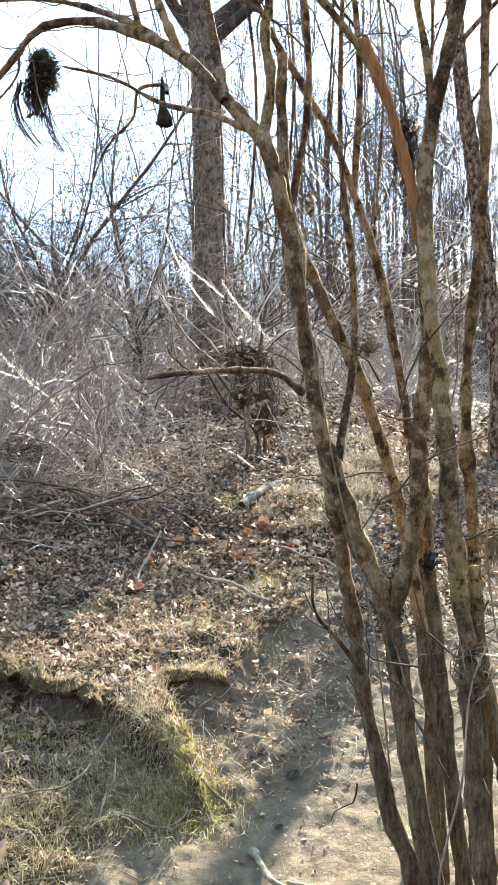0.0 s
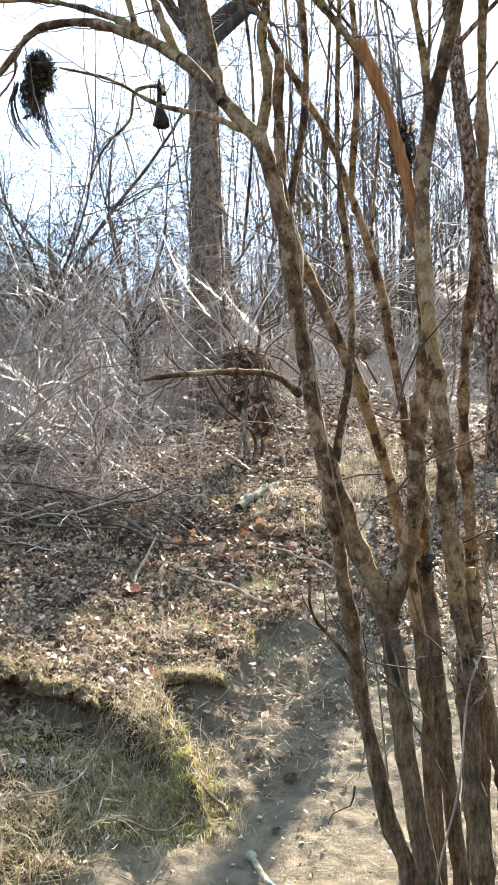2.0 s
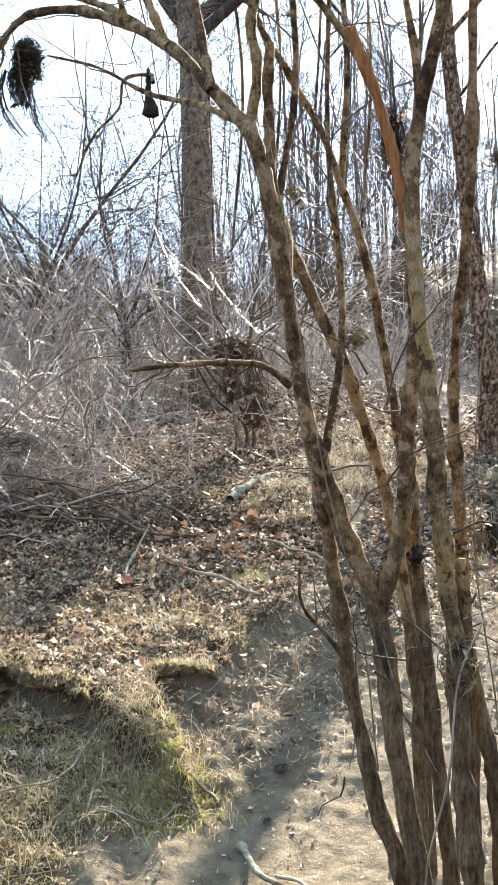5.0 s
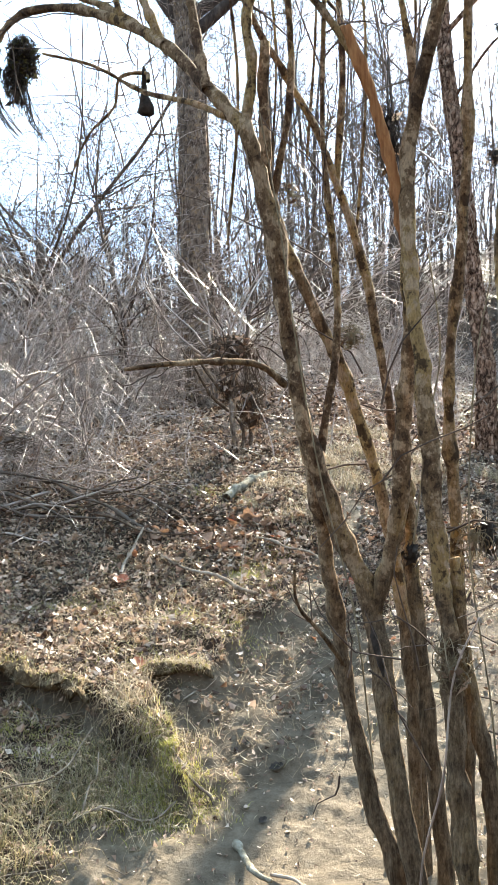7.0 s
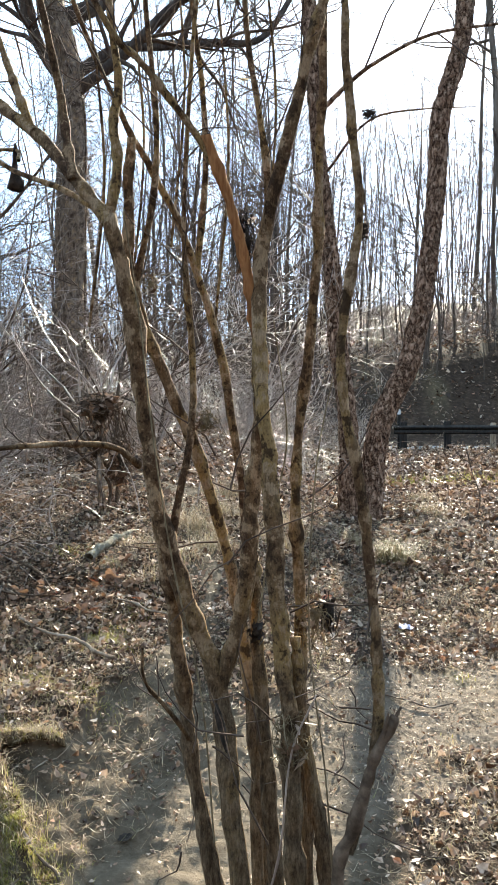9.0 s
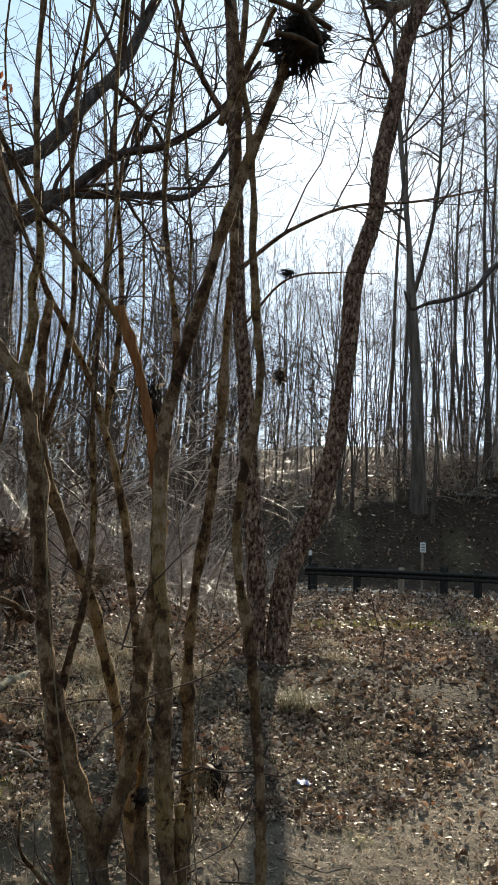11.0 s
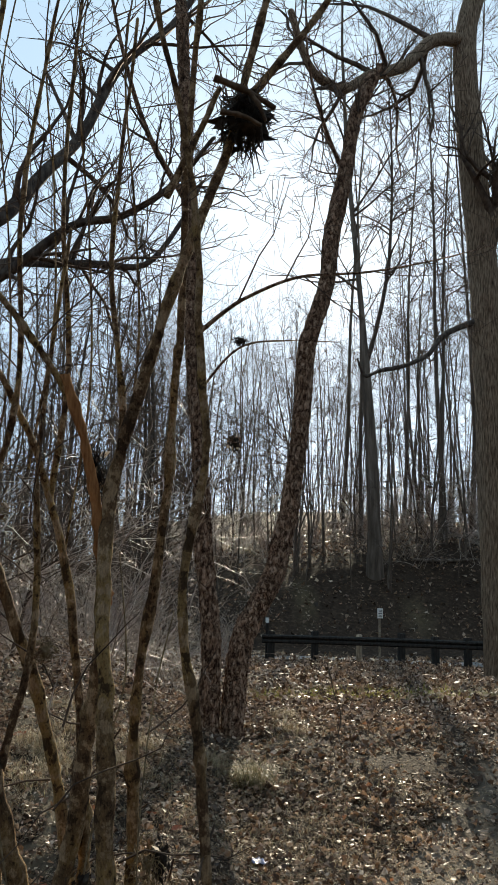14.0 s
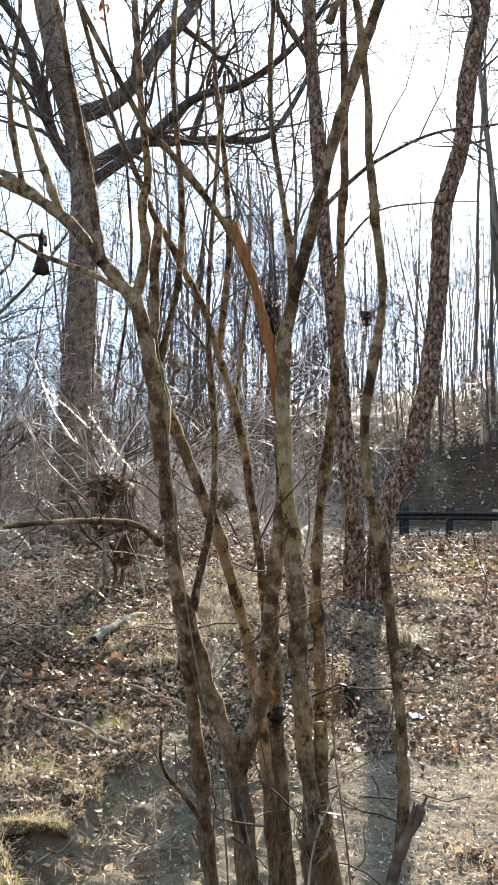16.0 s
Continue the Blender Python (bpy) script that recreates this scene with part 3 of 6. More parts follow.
for k, (x, y, z0, z1) in enumerate([(.36, 2.7, 1.9, 4.6), (.10, 2.8, 2.0, 4.4), (.52, 2.75, 2.1, 4.6), (-.02, 2.5, 1.9, 4.0), (.24, 2.9, 2.2, 4.8)]):
    add_stem([(x, y, z0), (x + .05, y, z0 * .8 + z1 * .2), (x + .02, y + .03, z0 * .6 + z1 * .4), (x - .05, y, z0 * .35 + z1 * .65), (x + .04, y + .04, z1)], .0045, .003, name="hanging_vine", seed=50 + k, sides=6)
for k, pts in enumerate([[(.43, 2.28, 1.9), (.47, 2.33, 2.3), (.42, 2.38, 2.8), (.46, 2.4, 3.6)], [(.1, 2.5, 1.95), (.18, 2.52, 2.4), (.15, 2.56, 3.0), (.22, 2.6, 3.8)],
                         [(.30, 2.6, 2.06), (.33, 2.62, 2.5), (.28, 2.64, 3.1), (.3, 2.7, 3.9)], [(.2, 2.36, 1.3), (.27, 2.42, 1.7), (.25, 2.45, 2.2), (.3, 2.48, 2.9)], [(-.3, 2.73, 2.58), (-.36, 2.8, 2.9), (-.34, 2.85, 3.3), (-.42, 2.9, 3.8)]]):
    add_stem(pts, .011, .005, name="limb", seed=60 + k)
add_stem([(.684, 2.18, 3.277), (.634, 2.16, 3.136), (.579, 2.15, 3.004), (.534, 2.14, 2.888)], .008, .010, BARK_STEM, "snapped_branch", "brown snapped branch caught in the fork", seed=70)
add_stem([(.39, 2.16, .02), (.40, 2.12, .3), (.45, 2.08, .55), (.478, 2.07, .8), (.54, 2.06, .95)], .0034, .002, CANE, "dead_cane", "pale dead cane leaning on the stems", seed=71)

for k, pts in enumerate([[(.60, 2.08, .2), (.57, 2.07, .7), (.53, 2.09, 1.1), (.55, 2.1, 1.5), (.6, 2.12, 1.75)], [(.3, 2.24, .5), (.27, 2.26, .9), (.2, 2.3, 1.25), (.15, 2.31, 1.6), (.12, 2.31, 1.9), (.08, 2.31, 2.2)],
                         [(.52, 2.3, .1), (.5, 2.24, .6), (.49, 2.2, 1.0), (.47, 2.2, 1.4)], [(.42, 2.22, 1.1), (.46, 2.2, 1.4), (.5, 2.22, 1.6), (.47, 2.24, 1.9)]]):
    add_stem(pts, .0026, .0016, STRAW_FIBRE, "climbing_vine", "pale thin dead vine on the stems", seed=170 + k, sides=6)

# twigs of the clump, on its limbs
rng = np.random.default_rng(40)
twigs = []
for ob in list(clump.children_recursive):
    if ob.name.startswith(("limb", "side_branch")):
        co = np.empty(len(ob.data.vertices) * 3, np.float32)
        ob.data.vertices.foreach_get("co", co)
        mid = co.reshape(-1, 12, 3).mean(axis=1)
        branch_out(rng, (mid, np.full(len(mid), .004)), [(7 if ob.name.startswith("limb") else 4, .3, 6), (3, .5, 4)], twigs, .0014, .25, .03, .2)
for k in range(34):
    z = rng.uniform(.5, 1.6)
    p0 = np.array([rng.uniform(-.25, .3), rng.uniform(-.2, .3), z])
    twigs.append(limb(rng, p0, rng.normal(0, 1, 3) * (1, .6, .9), rng.uniform(.15, .5), .003, .0012, 6, .25, 0))
tagged(part("twig_spray", quad_mesh("twig_spray", *sweep(twigs, 4)), TWIG, clump), kind="stuff")

# no cavity is cut: a slightly raised dark patch gives the slit's inner shade
slit_at = Vector((0.319 - .45, 2.205 - 2.25, 0.824))
v, f = sweep([(np.array([(-.014, .004, .07), (-.011, .0, .045), (-.002, .0, .01), (.006, .0, -.03), (.012, .004, -.065)]), np.array([.002, .009, .011, .009, .002]))], 10)
slit = part("hollow", quad_mesh("hollow", v * (1, .55, 1), f), SOOT, clump, "dark raised patch painted as the shade in a stem slit")
slit.location = slit_at

# ---- old trees ----
vine_tree = thing("vine_covered_tree", "grey-brown trunk shaggy with climbing vines in thicket", "tree", (-.49, 10, .9))


def add_to(tree, at, name, points, r0, r1, mat_, sides=12, per=8, relief=0.0, seed=1, label="", flare=1.0, freq=(9, 9), tip=1.0, waist=1.0):
    """A trunk or limb with bark relief in its mesh."""
    p = curve_through(np.array(points) - at, per)
    r = np.interp(np.linspace(0, 1, len(p)), [0, .5, 1], [r0, max(.5 * (r0 + r1), r1) if waist == 1 else waist * r0, r1])
    r[: max(2, per)] *= np.linspace(flare, 1, max(2, per))
    if tip < 1:
        r[-2 * per:] *= np.linspace(1, tip, 2 * per)
    p, r = np.vstack([p, p[-1] + (p[-1] - p[-2]) * .3]), np.append(r, r[-1] * .05)
    v, f = sweep([(p, r)], sides)
    if relief:
        ring = np.arange(len(v)) % sides / sides
        c = p[np.arange(len(v)) // sides]
        out = v - c
        out /= np.maximum(np.linalg.norm(out, axis=1, keepdims=True), 1e-9)
        h = np.abs(lattice(ring * freq[0] * 2, v[:, 2] * freq[1], seed)) ** 0.6 + 0.5 * lattice(ring * freq[0] * 5, v[:, 2] * freq[1] * 2.3, seed + 1)
        h += 1.2 * (lattice(out[:, 0] * 1.5 + 7, v[:, 2] * 1.3 + out[:, 1] * 1.5, seed + 2))
        v = v + out * (h * relief)[:, None]
    return part(name, quad_mesh(name, v, f), mat_, tree, label), (p, r)


def leafless_crown(tree, strands, seed, plan, least, lo=0.2, name="crown", mat_=None, rise=0.03, wander=0.2):
    rng = np.random.default_rng(seed)
    out = []
    for s in strands:
        branch_out(rng, s, plan, out, least, lo, rise, wander)
    return part(name, quad_mesh(name, *sweep(out, 3)), mat_ or TWIG, tree)


V0 = np.array((-.49, 10, .9))


def deep(points):
    """Moves a line of the old tree back into the thicket, away from the viewer."""
    return [(1.39 * x, 1.39 * y, 1.65 + 1.39 * (z - 1.65)) for x, y, z in points]


_, vt = add_to(vine_tree, V0, "trunk", deep([(-.335, 7.2, .9), (-.34, 7.2, 1.1), (-.35, 7.25, 1.6), (-.36, 7.3, 2.365), (-.331, 7.35, 3.41), (-.349, 7.4, 4.356), (-.596, 7.45, 5.403), (-.783, 7.5, 6.556), (-.9, 7.6, 9), (-1, 7.7, 12)]), .185, .1, VINE, 40, 24, .014, 61, flare=1.3, freq=(6, 3))
_, l1 = add_to(vine_tree, V0, "limb", deep([(-.42, 7.4, 4.75), (-.021, 7.6, 5.043), (.35, 8.0, 5.74), (.686, 8.3, 6.341), (1.055, 8.5, 7.304), (1.607, 8.7, 8.039), (2.007, 8.9, 8.857)]), .105, .048, BARK_DARK, 10, 7, .004, 62)
_, l2 = add_to(vine_tree, V0, "limb", deep([(-.36, 7.4, 4.13), (.102, 7.3, 4.459), (.57, 7.15, 4.86), (.987, 7.0, 4.96), (1.393, 6.9, 5.273), (1.7, 6.8, 5.7)]), .07, .02, BARK_DARK, 10, 7, .004, 63)
_, l3 = add_to(vine_tree, V0, "limb", deep([(-.36, 7.4, 4.28), (.057, 7.7, 4.658), (.46, 8.1, 4.87), (.96, 8.4, 5.038), (1.446, 8.6, 5.184), (1.819, 8.8, 5.756), (2.1, 9, 6.4)]), .077, .025, BARK_DARK, 10, 7, .004, 64)
_, l4 = add_to(vine_tree, V0, "limb", deep([(-.34, 7.4, 4.2), (-.6, 7.4, 4.633), (-.85, 7.4, 5.456), (-1.227, 7.4, 6.008), (-1.6, 7.4, 7)]), .07, .028, BARK_DARK, 10, 7, .004, 65)
leafless_crown(vine_tree, [l1, l2, l3, l4], 66, [(12, .45, 7), (7, .45, 5), (4, .5, 4)], .0042, .15)
rng = np.random.default_rng(67)
vines = []
for k in range(22):
    a, z0, z1 = rng.uniform(0, 6.28), rng.uniform(-.1, 1.2), rng.uniform(1.4, 6)
    zz = np.linspace(z0, z1, 16)
    aa = a + np.cumsum(rng.normal(0, .2, 16))
    rr = .175 - .008 * zz + rng.uniform(0, .03) + np.abs(rng.normal(0, .014, 16))
    cx = np.interp(zz, vt[0][:, 2], vt[0][:, 0]), np.interp(zz, vt[0][:, 2], vt[0][:, 1])
    vines.append((np.stack([cx[0] + rr * np.cos(aa), cx[1] + rr * np.sin(aa), zz], -1), np.full(16, rng.uniform(.004, .012))))
part("climbing_vine", quad_mesh("climbing_vine", *sweep(vines, 5)), VINE, vine_tree, "woody vines wound round the trunk")
hairs = []
for k in range(900):
    z = rng.uniform(.6, 5.6)
    a = rng.uniform(0, 6.28)
    q = np.array([np.interp(z, vt[0][:, 2], vt[0][:, 0]) + .2 * math.cos(a), np.interp(z, vt[0][:, 2], vt[0][:, 1]) + .2 * math.sin(a), z])
    hairs.append(limb(rng, q, (math.cos(a), math.sin(a), rng.normal(.1, .6)), rng.uniform(.1, .4), .0035, .0018, 5, .3, .02))
part("vine_fuzz", quad_mesh("vine_fuzz", *sweep(hairs, 3)), CANE, vine_tree)

cherry = thing("twin_trunk_cherry_tree", "twin-trunked black cherry with dark flaky bark, one trunk leaning", "tree", (2.52, 8.55, .5))
C0 = np.array((2.52, 8.55, .5))
_, ca = add_to(cherry, C0, "trunk", [(2.33, 8.55, .25), (2.325, 8.55, 0.529), (2.329, 8.57, 0.932), (2.342, 8.59, 1.205), (2.297, 8.61, 1.761), (2.228, 8.63, 2.328), (2.193, 8.65, 2.910), (2.139, 8.67, 3.504), (2.071, 8.69, 4.110), (2.008, 8.71, 5.046), (1.968, 8.73, 5.691), (1.921, 8.75, 6.349), (1.891, 8.77, 7.028), (1.835, 8.79, 7.718), (1.778, 8.81, 8.424), (1.6, 8.85, 10)], .108, .052, BARK_CHERRY, 52, 26, .015, 71, flare=1.25, freq=(8, 10), waist=.62)
_, cb = add_to(cherry, C0, "trunk", [(2.58, 8.53, .25), (2.561, 8.53, 0.533), (2.587, 8.56, 0.938), (2.621, 8.58, 1.213), (2.698, 8.61, 1.494), (2.855, 8.63, 1.785), (3.003, 8.66, 2.083), (3.073, 8.69, 2.383), (3.151, 8.71, 2.690), (3.198, 8.74, 3.001), (3.252, 8.76, 3.318), (3.328, 8.79, 3.962), (3.385, 8.82, 4.623), (3.602, 8.84, 5.328), (3.686, 8.87, 6.038), (3.845, 8.89, 6.785), (3.987, 8.92, 7.555), (4.222, 8.95, 8.146), (4.25, 9.0, 8.15), (4.36, 9.0, 8.4)], .108, .07, BARK_CHERRY, 52, 24, .016, 72, flare=1.3, freq=(8, 10), tip=.5)
_, cd = add_to(cherry, C0, "limb", [(4.33, 9.0, 8.3), (4.47, 8.97, 8.15), (4.53, 8.9, 7.75), (4.50, 8.864, 7.3), (4.56, 8.86, 6.9)], .03, .008, BARK_CHERRY, 8, 6)
_, ce = add_to(cherry, C0, "limb", [(2.05, 8.644, 4.52), (2.3, 8.45, 4.75), (2.529, 8.248, 4.898), (3.02, 8.072, 5.112), (3.785, 8.072, 5.269), (4.592, 8.072, 5.52), (5.519, 8.16, 5.899)], .026, .006, BARK_CHERRY, 8, 8)
_, cf = add_to(cherry, C0, "limb", [(1.95, 8.7, 6.0), (1.45, 8.6, 6.7), (1.1, 8.5, 7.6), (.8, 8.4, 8.8)], .04, .012, BARK_CHERRY, 8, 8)
_, cg = add_to(cherry, C0, "limb", [(3.85, 8.95, 6.85), (3.55, 8.8, 7.3), (3.3, 8.7, 8.0), (3.2, 8.6, 9.0)], .03, .008, BARK_CHERRY, 8, 8)
leafless_crown(cherry, [cd, ce, cf, cg], 73, [(10, .35, 6), (6, .45, 5), (3, .5, 4)], .0032, .15)
leafless_crown(cherry, [(ca[0][280:], ca[1][280:] * .4), (cb[0][340:], cb[1][340:] * .4)], 74, [(9, .4, 7), (6, .45, 5), (3, .5, 4)], .0035, .1, "upper_crown")

add_to(cherry, C0, "limb", [(2.13, 8.62, 3.95), (2.38, 8.05, 4.27), (2.9, 8.1, 4.42), (3.5, 8.2, 4.5)], .015, .005, BARK_CHERRY, 8, 7, 0, 79)

big = thing("large_grey_tree", "large grey furrowed trunk with heavy crooked limbs beside trail", "tree", (9.55, 15, .3))
B0 = np.array((9.55, 15, .3))
_, ba = add_to(big, B0, "trunk", [(9.68, 15, 0), (9.68, 15, .308), (9.7, 15.1, 1.832), (9.68, 15.2, 4.955), (9.62, 15.3, 8.567), (9.4, 15.4, 11.781), (9.398, 15.5, 14.147), (9.935, 15.6, 16.347), (10.2, 15.7, 19)], .37, .16, BARK_GREY, 64, 30, .016, 81, flare=1.6, freq=(16, .9), waist=.8)
_, bb = add_to(big, B0, "limb", [(9.573, 15.3, 8.7), (9.873, 15.2, 9.959), (10.326, 15.2, 10.812), (11.218, 15.2, 12.722), (12, 15.2, 15)], .2, .1, BARK_GREY, 14, 8, .01, 82)
_, bc = add_to(big, B0, "limb", [(9.355, 15.5, 14.137), (8.427, 15.2, 13.7), (7.565, 14.8, 12.68), (6.679, 14.5, 12.1), (5.96, 14.2, 11.494), (5.245, 14, 11.65), (4.755, 13.8, 12.6)], .15, .06, BARK_GREY, 12, 9, .01, 83)
_, bd = add_to(big, B0, "limb", [(9.4, 15.3, 7.6), (8.52, 15, 7.121), (8.04, 14.8, 6.604), (7.35, 14.5, 6.224), (6.747, 14.2, 6.0), (6.4, 14.1, 5.85), (6.211, 14, 6.127)], .065, .02, BARK_DARK, 12, 9, .01, 84)
leafless_crown(big, [(bd[0], bd[1] * .5)], 86, [(5, .35, 6), (4, .45, 4)], .005, .2, "side_branchlet", rise=.0, wander=.3)
leafless_crown(big, [bb, bc], 85, [(12, .4, 7), (6, .45, 5), (4, .5, 4)], .006, .1)

# ---- woods around ----
WOOD_LABEL = "bare slender grey-brown forest tree on leafy ground"
KINDS = [tall_tree(100 + k, h, r, [(n, .2, 5), (5, .42, 4), (2, .5, 3)], .0055, BARK_FAR, WOOD_LABEL, lo, .015, "forest_tree", wind=.03, wander=.22)
         for k, (h, r, n, lo) in enumerate([(19, .068, 20, .5), (22, .088, 20, .52), (16, .042, 18, .42), (17, .052, 18, .45), (20, .105, 20, .55), (13, .032, 18, .4)])]
SAPLINGS = [tall_tree(140 + k, h, r, [(20, .33, 6), (7, .5, 4), (2, .6, 3)], .0026, TWIG, "thin bare sapling in brown thicket", .15, .12, "sapling", 6, .1, .0, .3)
            for k, (h, r) in enumerate([(4.5, .022), (6.0, .032), (3.4, .016), (7.5, .04)])]


def plant(kinds, used, x, y, rng, size=1.0, group=""):
    k = int(rng.integers(len(kinds)))
    s = size * rng.uniform(.85, 1.15)
    m = Matrix.LocRotScale((x, y, float(land(x, y))), Euler((rng.normal(0, .03), rng.normal(0, .03), rng.uniform(0, 6.28))), None)
    if k not in used:
        used.add(k)
        ob = kinds[k]
        ob.scale = (s, s, s)
        ob.matrix_basis = m @ Matrix.Diagonal((s, s, s, 1))
    else:
        ob = copy_thing(kinds[k], m)
        ob.matrix_basis = m @ Matrix.Diagonal((s, s, s, 1))
    return tagged(ob, group=group)


rng = np.random.default_rng(7)
used, spots = set(), []
for x, y in [(9.25, 30), (16.8, 28.6), (12.0, 30.5), (3.4, 27)]:
    plant(KINDS, used, x, y, rng, .8 if x / y > .45 else .5, "forest trees")
    spots.append((x, y))
for count, a0, a1, d0, d1, size in ((34, 8, 13.5, 28, 62, .85), (30, 13, 28, 28, 62, .7), (16, 22.5, 31, 30, 60, .8), (32, 27, 44, 30, 64, .95), (36, -2, 9, 27, 62, .85), (14, -24, -3, 42, 70, .5)):
    while count:
        d, a = d0 + (d1 - d0) * rng.uniform(0, 1) ** 0.8, radians(rng.uniform(a0, a1))
        x, y = d * math.sin(a), d * math.cos(a)
        if min(math.hypot(x - u, y - v) for u, v in spots) < 1.1 or y < 24.8 and x > 2:
            continue
        count -= 1
        spots.append((x, y))
        low = (.42 * d - float(land(x, y))) / 26 if 11 < math.degrees(a) < 26 else 9
        plant(KINDS, used, x, y, rng, min(size, low), "forest trees")

# the stouter trunks on and behind the bank
LARGE = [tall_tree(180 + k, h, r, [(17, .27, 7), (6, .42, 5), (3, .5, 3)], .007, BARK_FAR, "tall stout grey forest trunk on the wooded bank", lo, .012, "stout_tree", 14, wind=.022, fork=.36 if k == 0 else 0) for k, (h, r, lo) in enumerate([(25, .25, .4), (24, .1, .45), (21, .075, .42)])]
stout_used = set()
for k, (x, y, kind, s) in enumerate([(12.95, 28, 0, 1.0), (11.2, 33, 1, .44), (14.6, 33, 1, .9), (16.5, 30, 2, 1.1), (18.5, 31, 1, 1.1), (10.4, 34, 2, .5), (14.9, 38, 1, .5), (18.0, 36, 2, 1.2), (18.3, 44, 1, 1.2), (20.5, 33, 2, 1.2), (22, 36, 1, 1.1)]):
    m = Matrix.LocRotScale((x, y, float(land(x, y))), Euler((0, 0, 1.7 * k)), None) @ Matrix.Diagonal((s, s, s, 1))
    tree = copy_thing(LARGE[kind], m) if kind in stout_used else LARGE[kind]
    stout_used.add(kind)
    tree.matrix_basis = m
    tagged(tree, group="stout trees")

POLES = [tall_tree(160 + k, h, r, [(13, .2, 4), (5, .45, 3)], .005, BARK_FAR, "thin bare young forest tree among others", .42, .02, "young_tree", 6, .03, .03, .22) for k, (h, r) in enumerate([(12, .036), (10, .03), (14, .05), (9, .026)])]
used_poles = set()
for k in range(170):
    d, a = (rng.uniform(26, 66), rng.uniform(-6, 44)) if k < 130 else (rng.uniform(26, 66), rng.uniform(21.5, 44)) if k < 155 else (rng.uniform(42, 68), rng.uniform(7, 24))
    x, y = d * math.sin(radians(a)), d * math.cos(radians(a))
    if y > 24.8:
        plant(POLES, used_poles, x, y, rng, min(1.2, (.4 * d - float(land(x, y))) / 15) if 11 < a < 26 else 1.2, "young forest trees")

# broader trees with spreading limbs before the bank
BROAD_AT = [(5.0, 29, 1.05), (6.0, 33, 1.0), (2.6, 30, 1.0), (0.8, 32, 1.0), (-2.6, 34, 0.9)]
BROAD = [tall_tree(230 + k, h, r, [(15, .36, 9), (8, .42, 6), (5, .5, 4)], .0045, BARK_DARK, "broad bare tree with crooked dark spreading limbs", lo, .03, "spreading_tree", 12, .035, .01, .26) for k, (h, r, lo) in enumerate([(11, .15, .3), (9.5, .11, .28)])]
used_broad = set()
for x, y, size in BROAD_AT:
    plant(BROAD, used_broad, x, y, rng, size, "spreading trees")

# understorey between the trunks
UNDER = [tall_tree(190 + k, h, r, [(18, .36, 5), (7, .5, 4)], .0055, TWIG, "bare twiggy understorey sapling on the bank", .12, .08, "understorey_sapling", 6, .08, .01, .26) for k, (h, r) in enumerate([(5, .025), (7, .035), (9, .045)])]
used_under = set()
for k in range(70):
    a, d = radians(rng.uniform(2, 44)), rng.uniform(25.5, 46)
    x, y = d * math.sin(a), d * math.cos(a)
    if y > 24.8:
        plant(UNDER, used_under, x, y, rng, rng.uniform(.7, 1.15), "understorey saplings")

# sunlit brush between the vine tree and the leaning trunks
BRUSH = [tall_tree(260 + k, h, r, [(20, .42, 6), (7, .5, 4)], .0027, CANE, "pale brown leafless brush with crossing thin stems", .08, .2, "brush_shrub", 6, .12, -.01, .34, twig=CANE) for k, (h, r) in enumerate([(2.4, .012), (3.2, .015), (4.2, .02)])]
used_brush = set()
for k in range(20):
    a, d = radians(rng.uniform(-1, 11.5)), rng.uniform(9, 17)
    plant(BRUSH, used_brush, d * math.sin(a), d * math.cos(a), rng, rng.uniform(.7, 1.1), "brush shrubs")

# unseen trees added beside and behind the viewer; the dense rear ones dim sky light
for k in range(90):
    a, d = (radians(rng.uniform(60, 320)), rng.uniform(7, 25)) if k < 12 else (radians(rng.uniform(95, 265)), rng.uniform(9, 34))
    plant(KINDS, used, d * math.sin(a), d * math.cos(a), rng, 1.0, "forest trees")

# distant woods, past counting
far = []
for k in range(420):
    d, a = rng.uniform(50, 150), rng.uniform(-30, 50) if k < 230 else rng.uniform(-28, 8)
    x, y = d * math.sin(radians(a)), d * math.cos(radians(a))
    h = rng.uniform(.09, .17) * d * rng.uniform(.8, 1.1) if k >= 230 else rng.uniform(5, 11) + 4 * float(smooth(-4, 10, a))
    t = limb(rng, (x, y, float(land(x, y)) - .3), (rng.normal(0, .05), rng.normal(0, .05), 1), h, rng.uniform(.03, .09), .02, 6, .03, .01)
    far.append(t)
    branch_out(rng, t, [(12, .26, 4), (5, .45, 3)], far, .010, .2, .03, .22)
tagged(part("distant_woods", quad_mesh("distant_woods", *sweep(far, 3)), BARK_FAR), "distant hazy wall of bare winter trees", "woods", kind="stuff")

# thicket
used = set()
for k in range(56):
    x, y = rng.uniform(-5.5, .6), rng.uniform(7.8, 15)
    if abs(x + .15) < .45 and y < 8.3 or abs(x + .5) < .4 and abs(y - 10) < .5 or x > .39 * y - 3.1:
        continue
    plant(SAPLINGS, used, x, y, rng, rng.uniform(.5, .82), "thicket saplings")
for k in range(16):
    plant(SAPLINGS, used, rng.uniform(-6.5, -1.2), rng.uniform(11, 18), rng, rng.uniform(.7, 1.1), "thicket saplings")
for k in range(30):
    x, y = rng.uniform(.3, 6), rng.uniform(16, 23)
    if y * .2 < x < y * .335:
        continue
    plant(SAPLINGS, used, x, y, rng, rng.uniform(.5, .9), "thicket saplings")


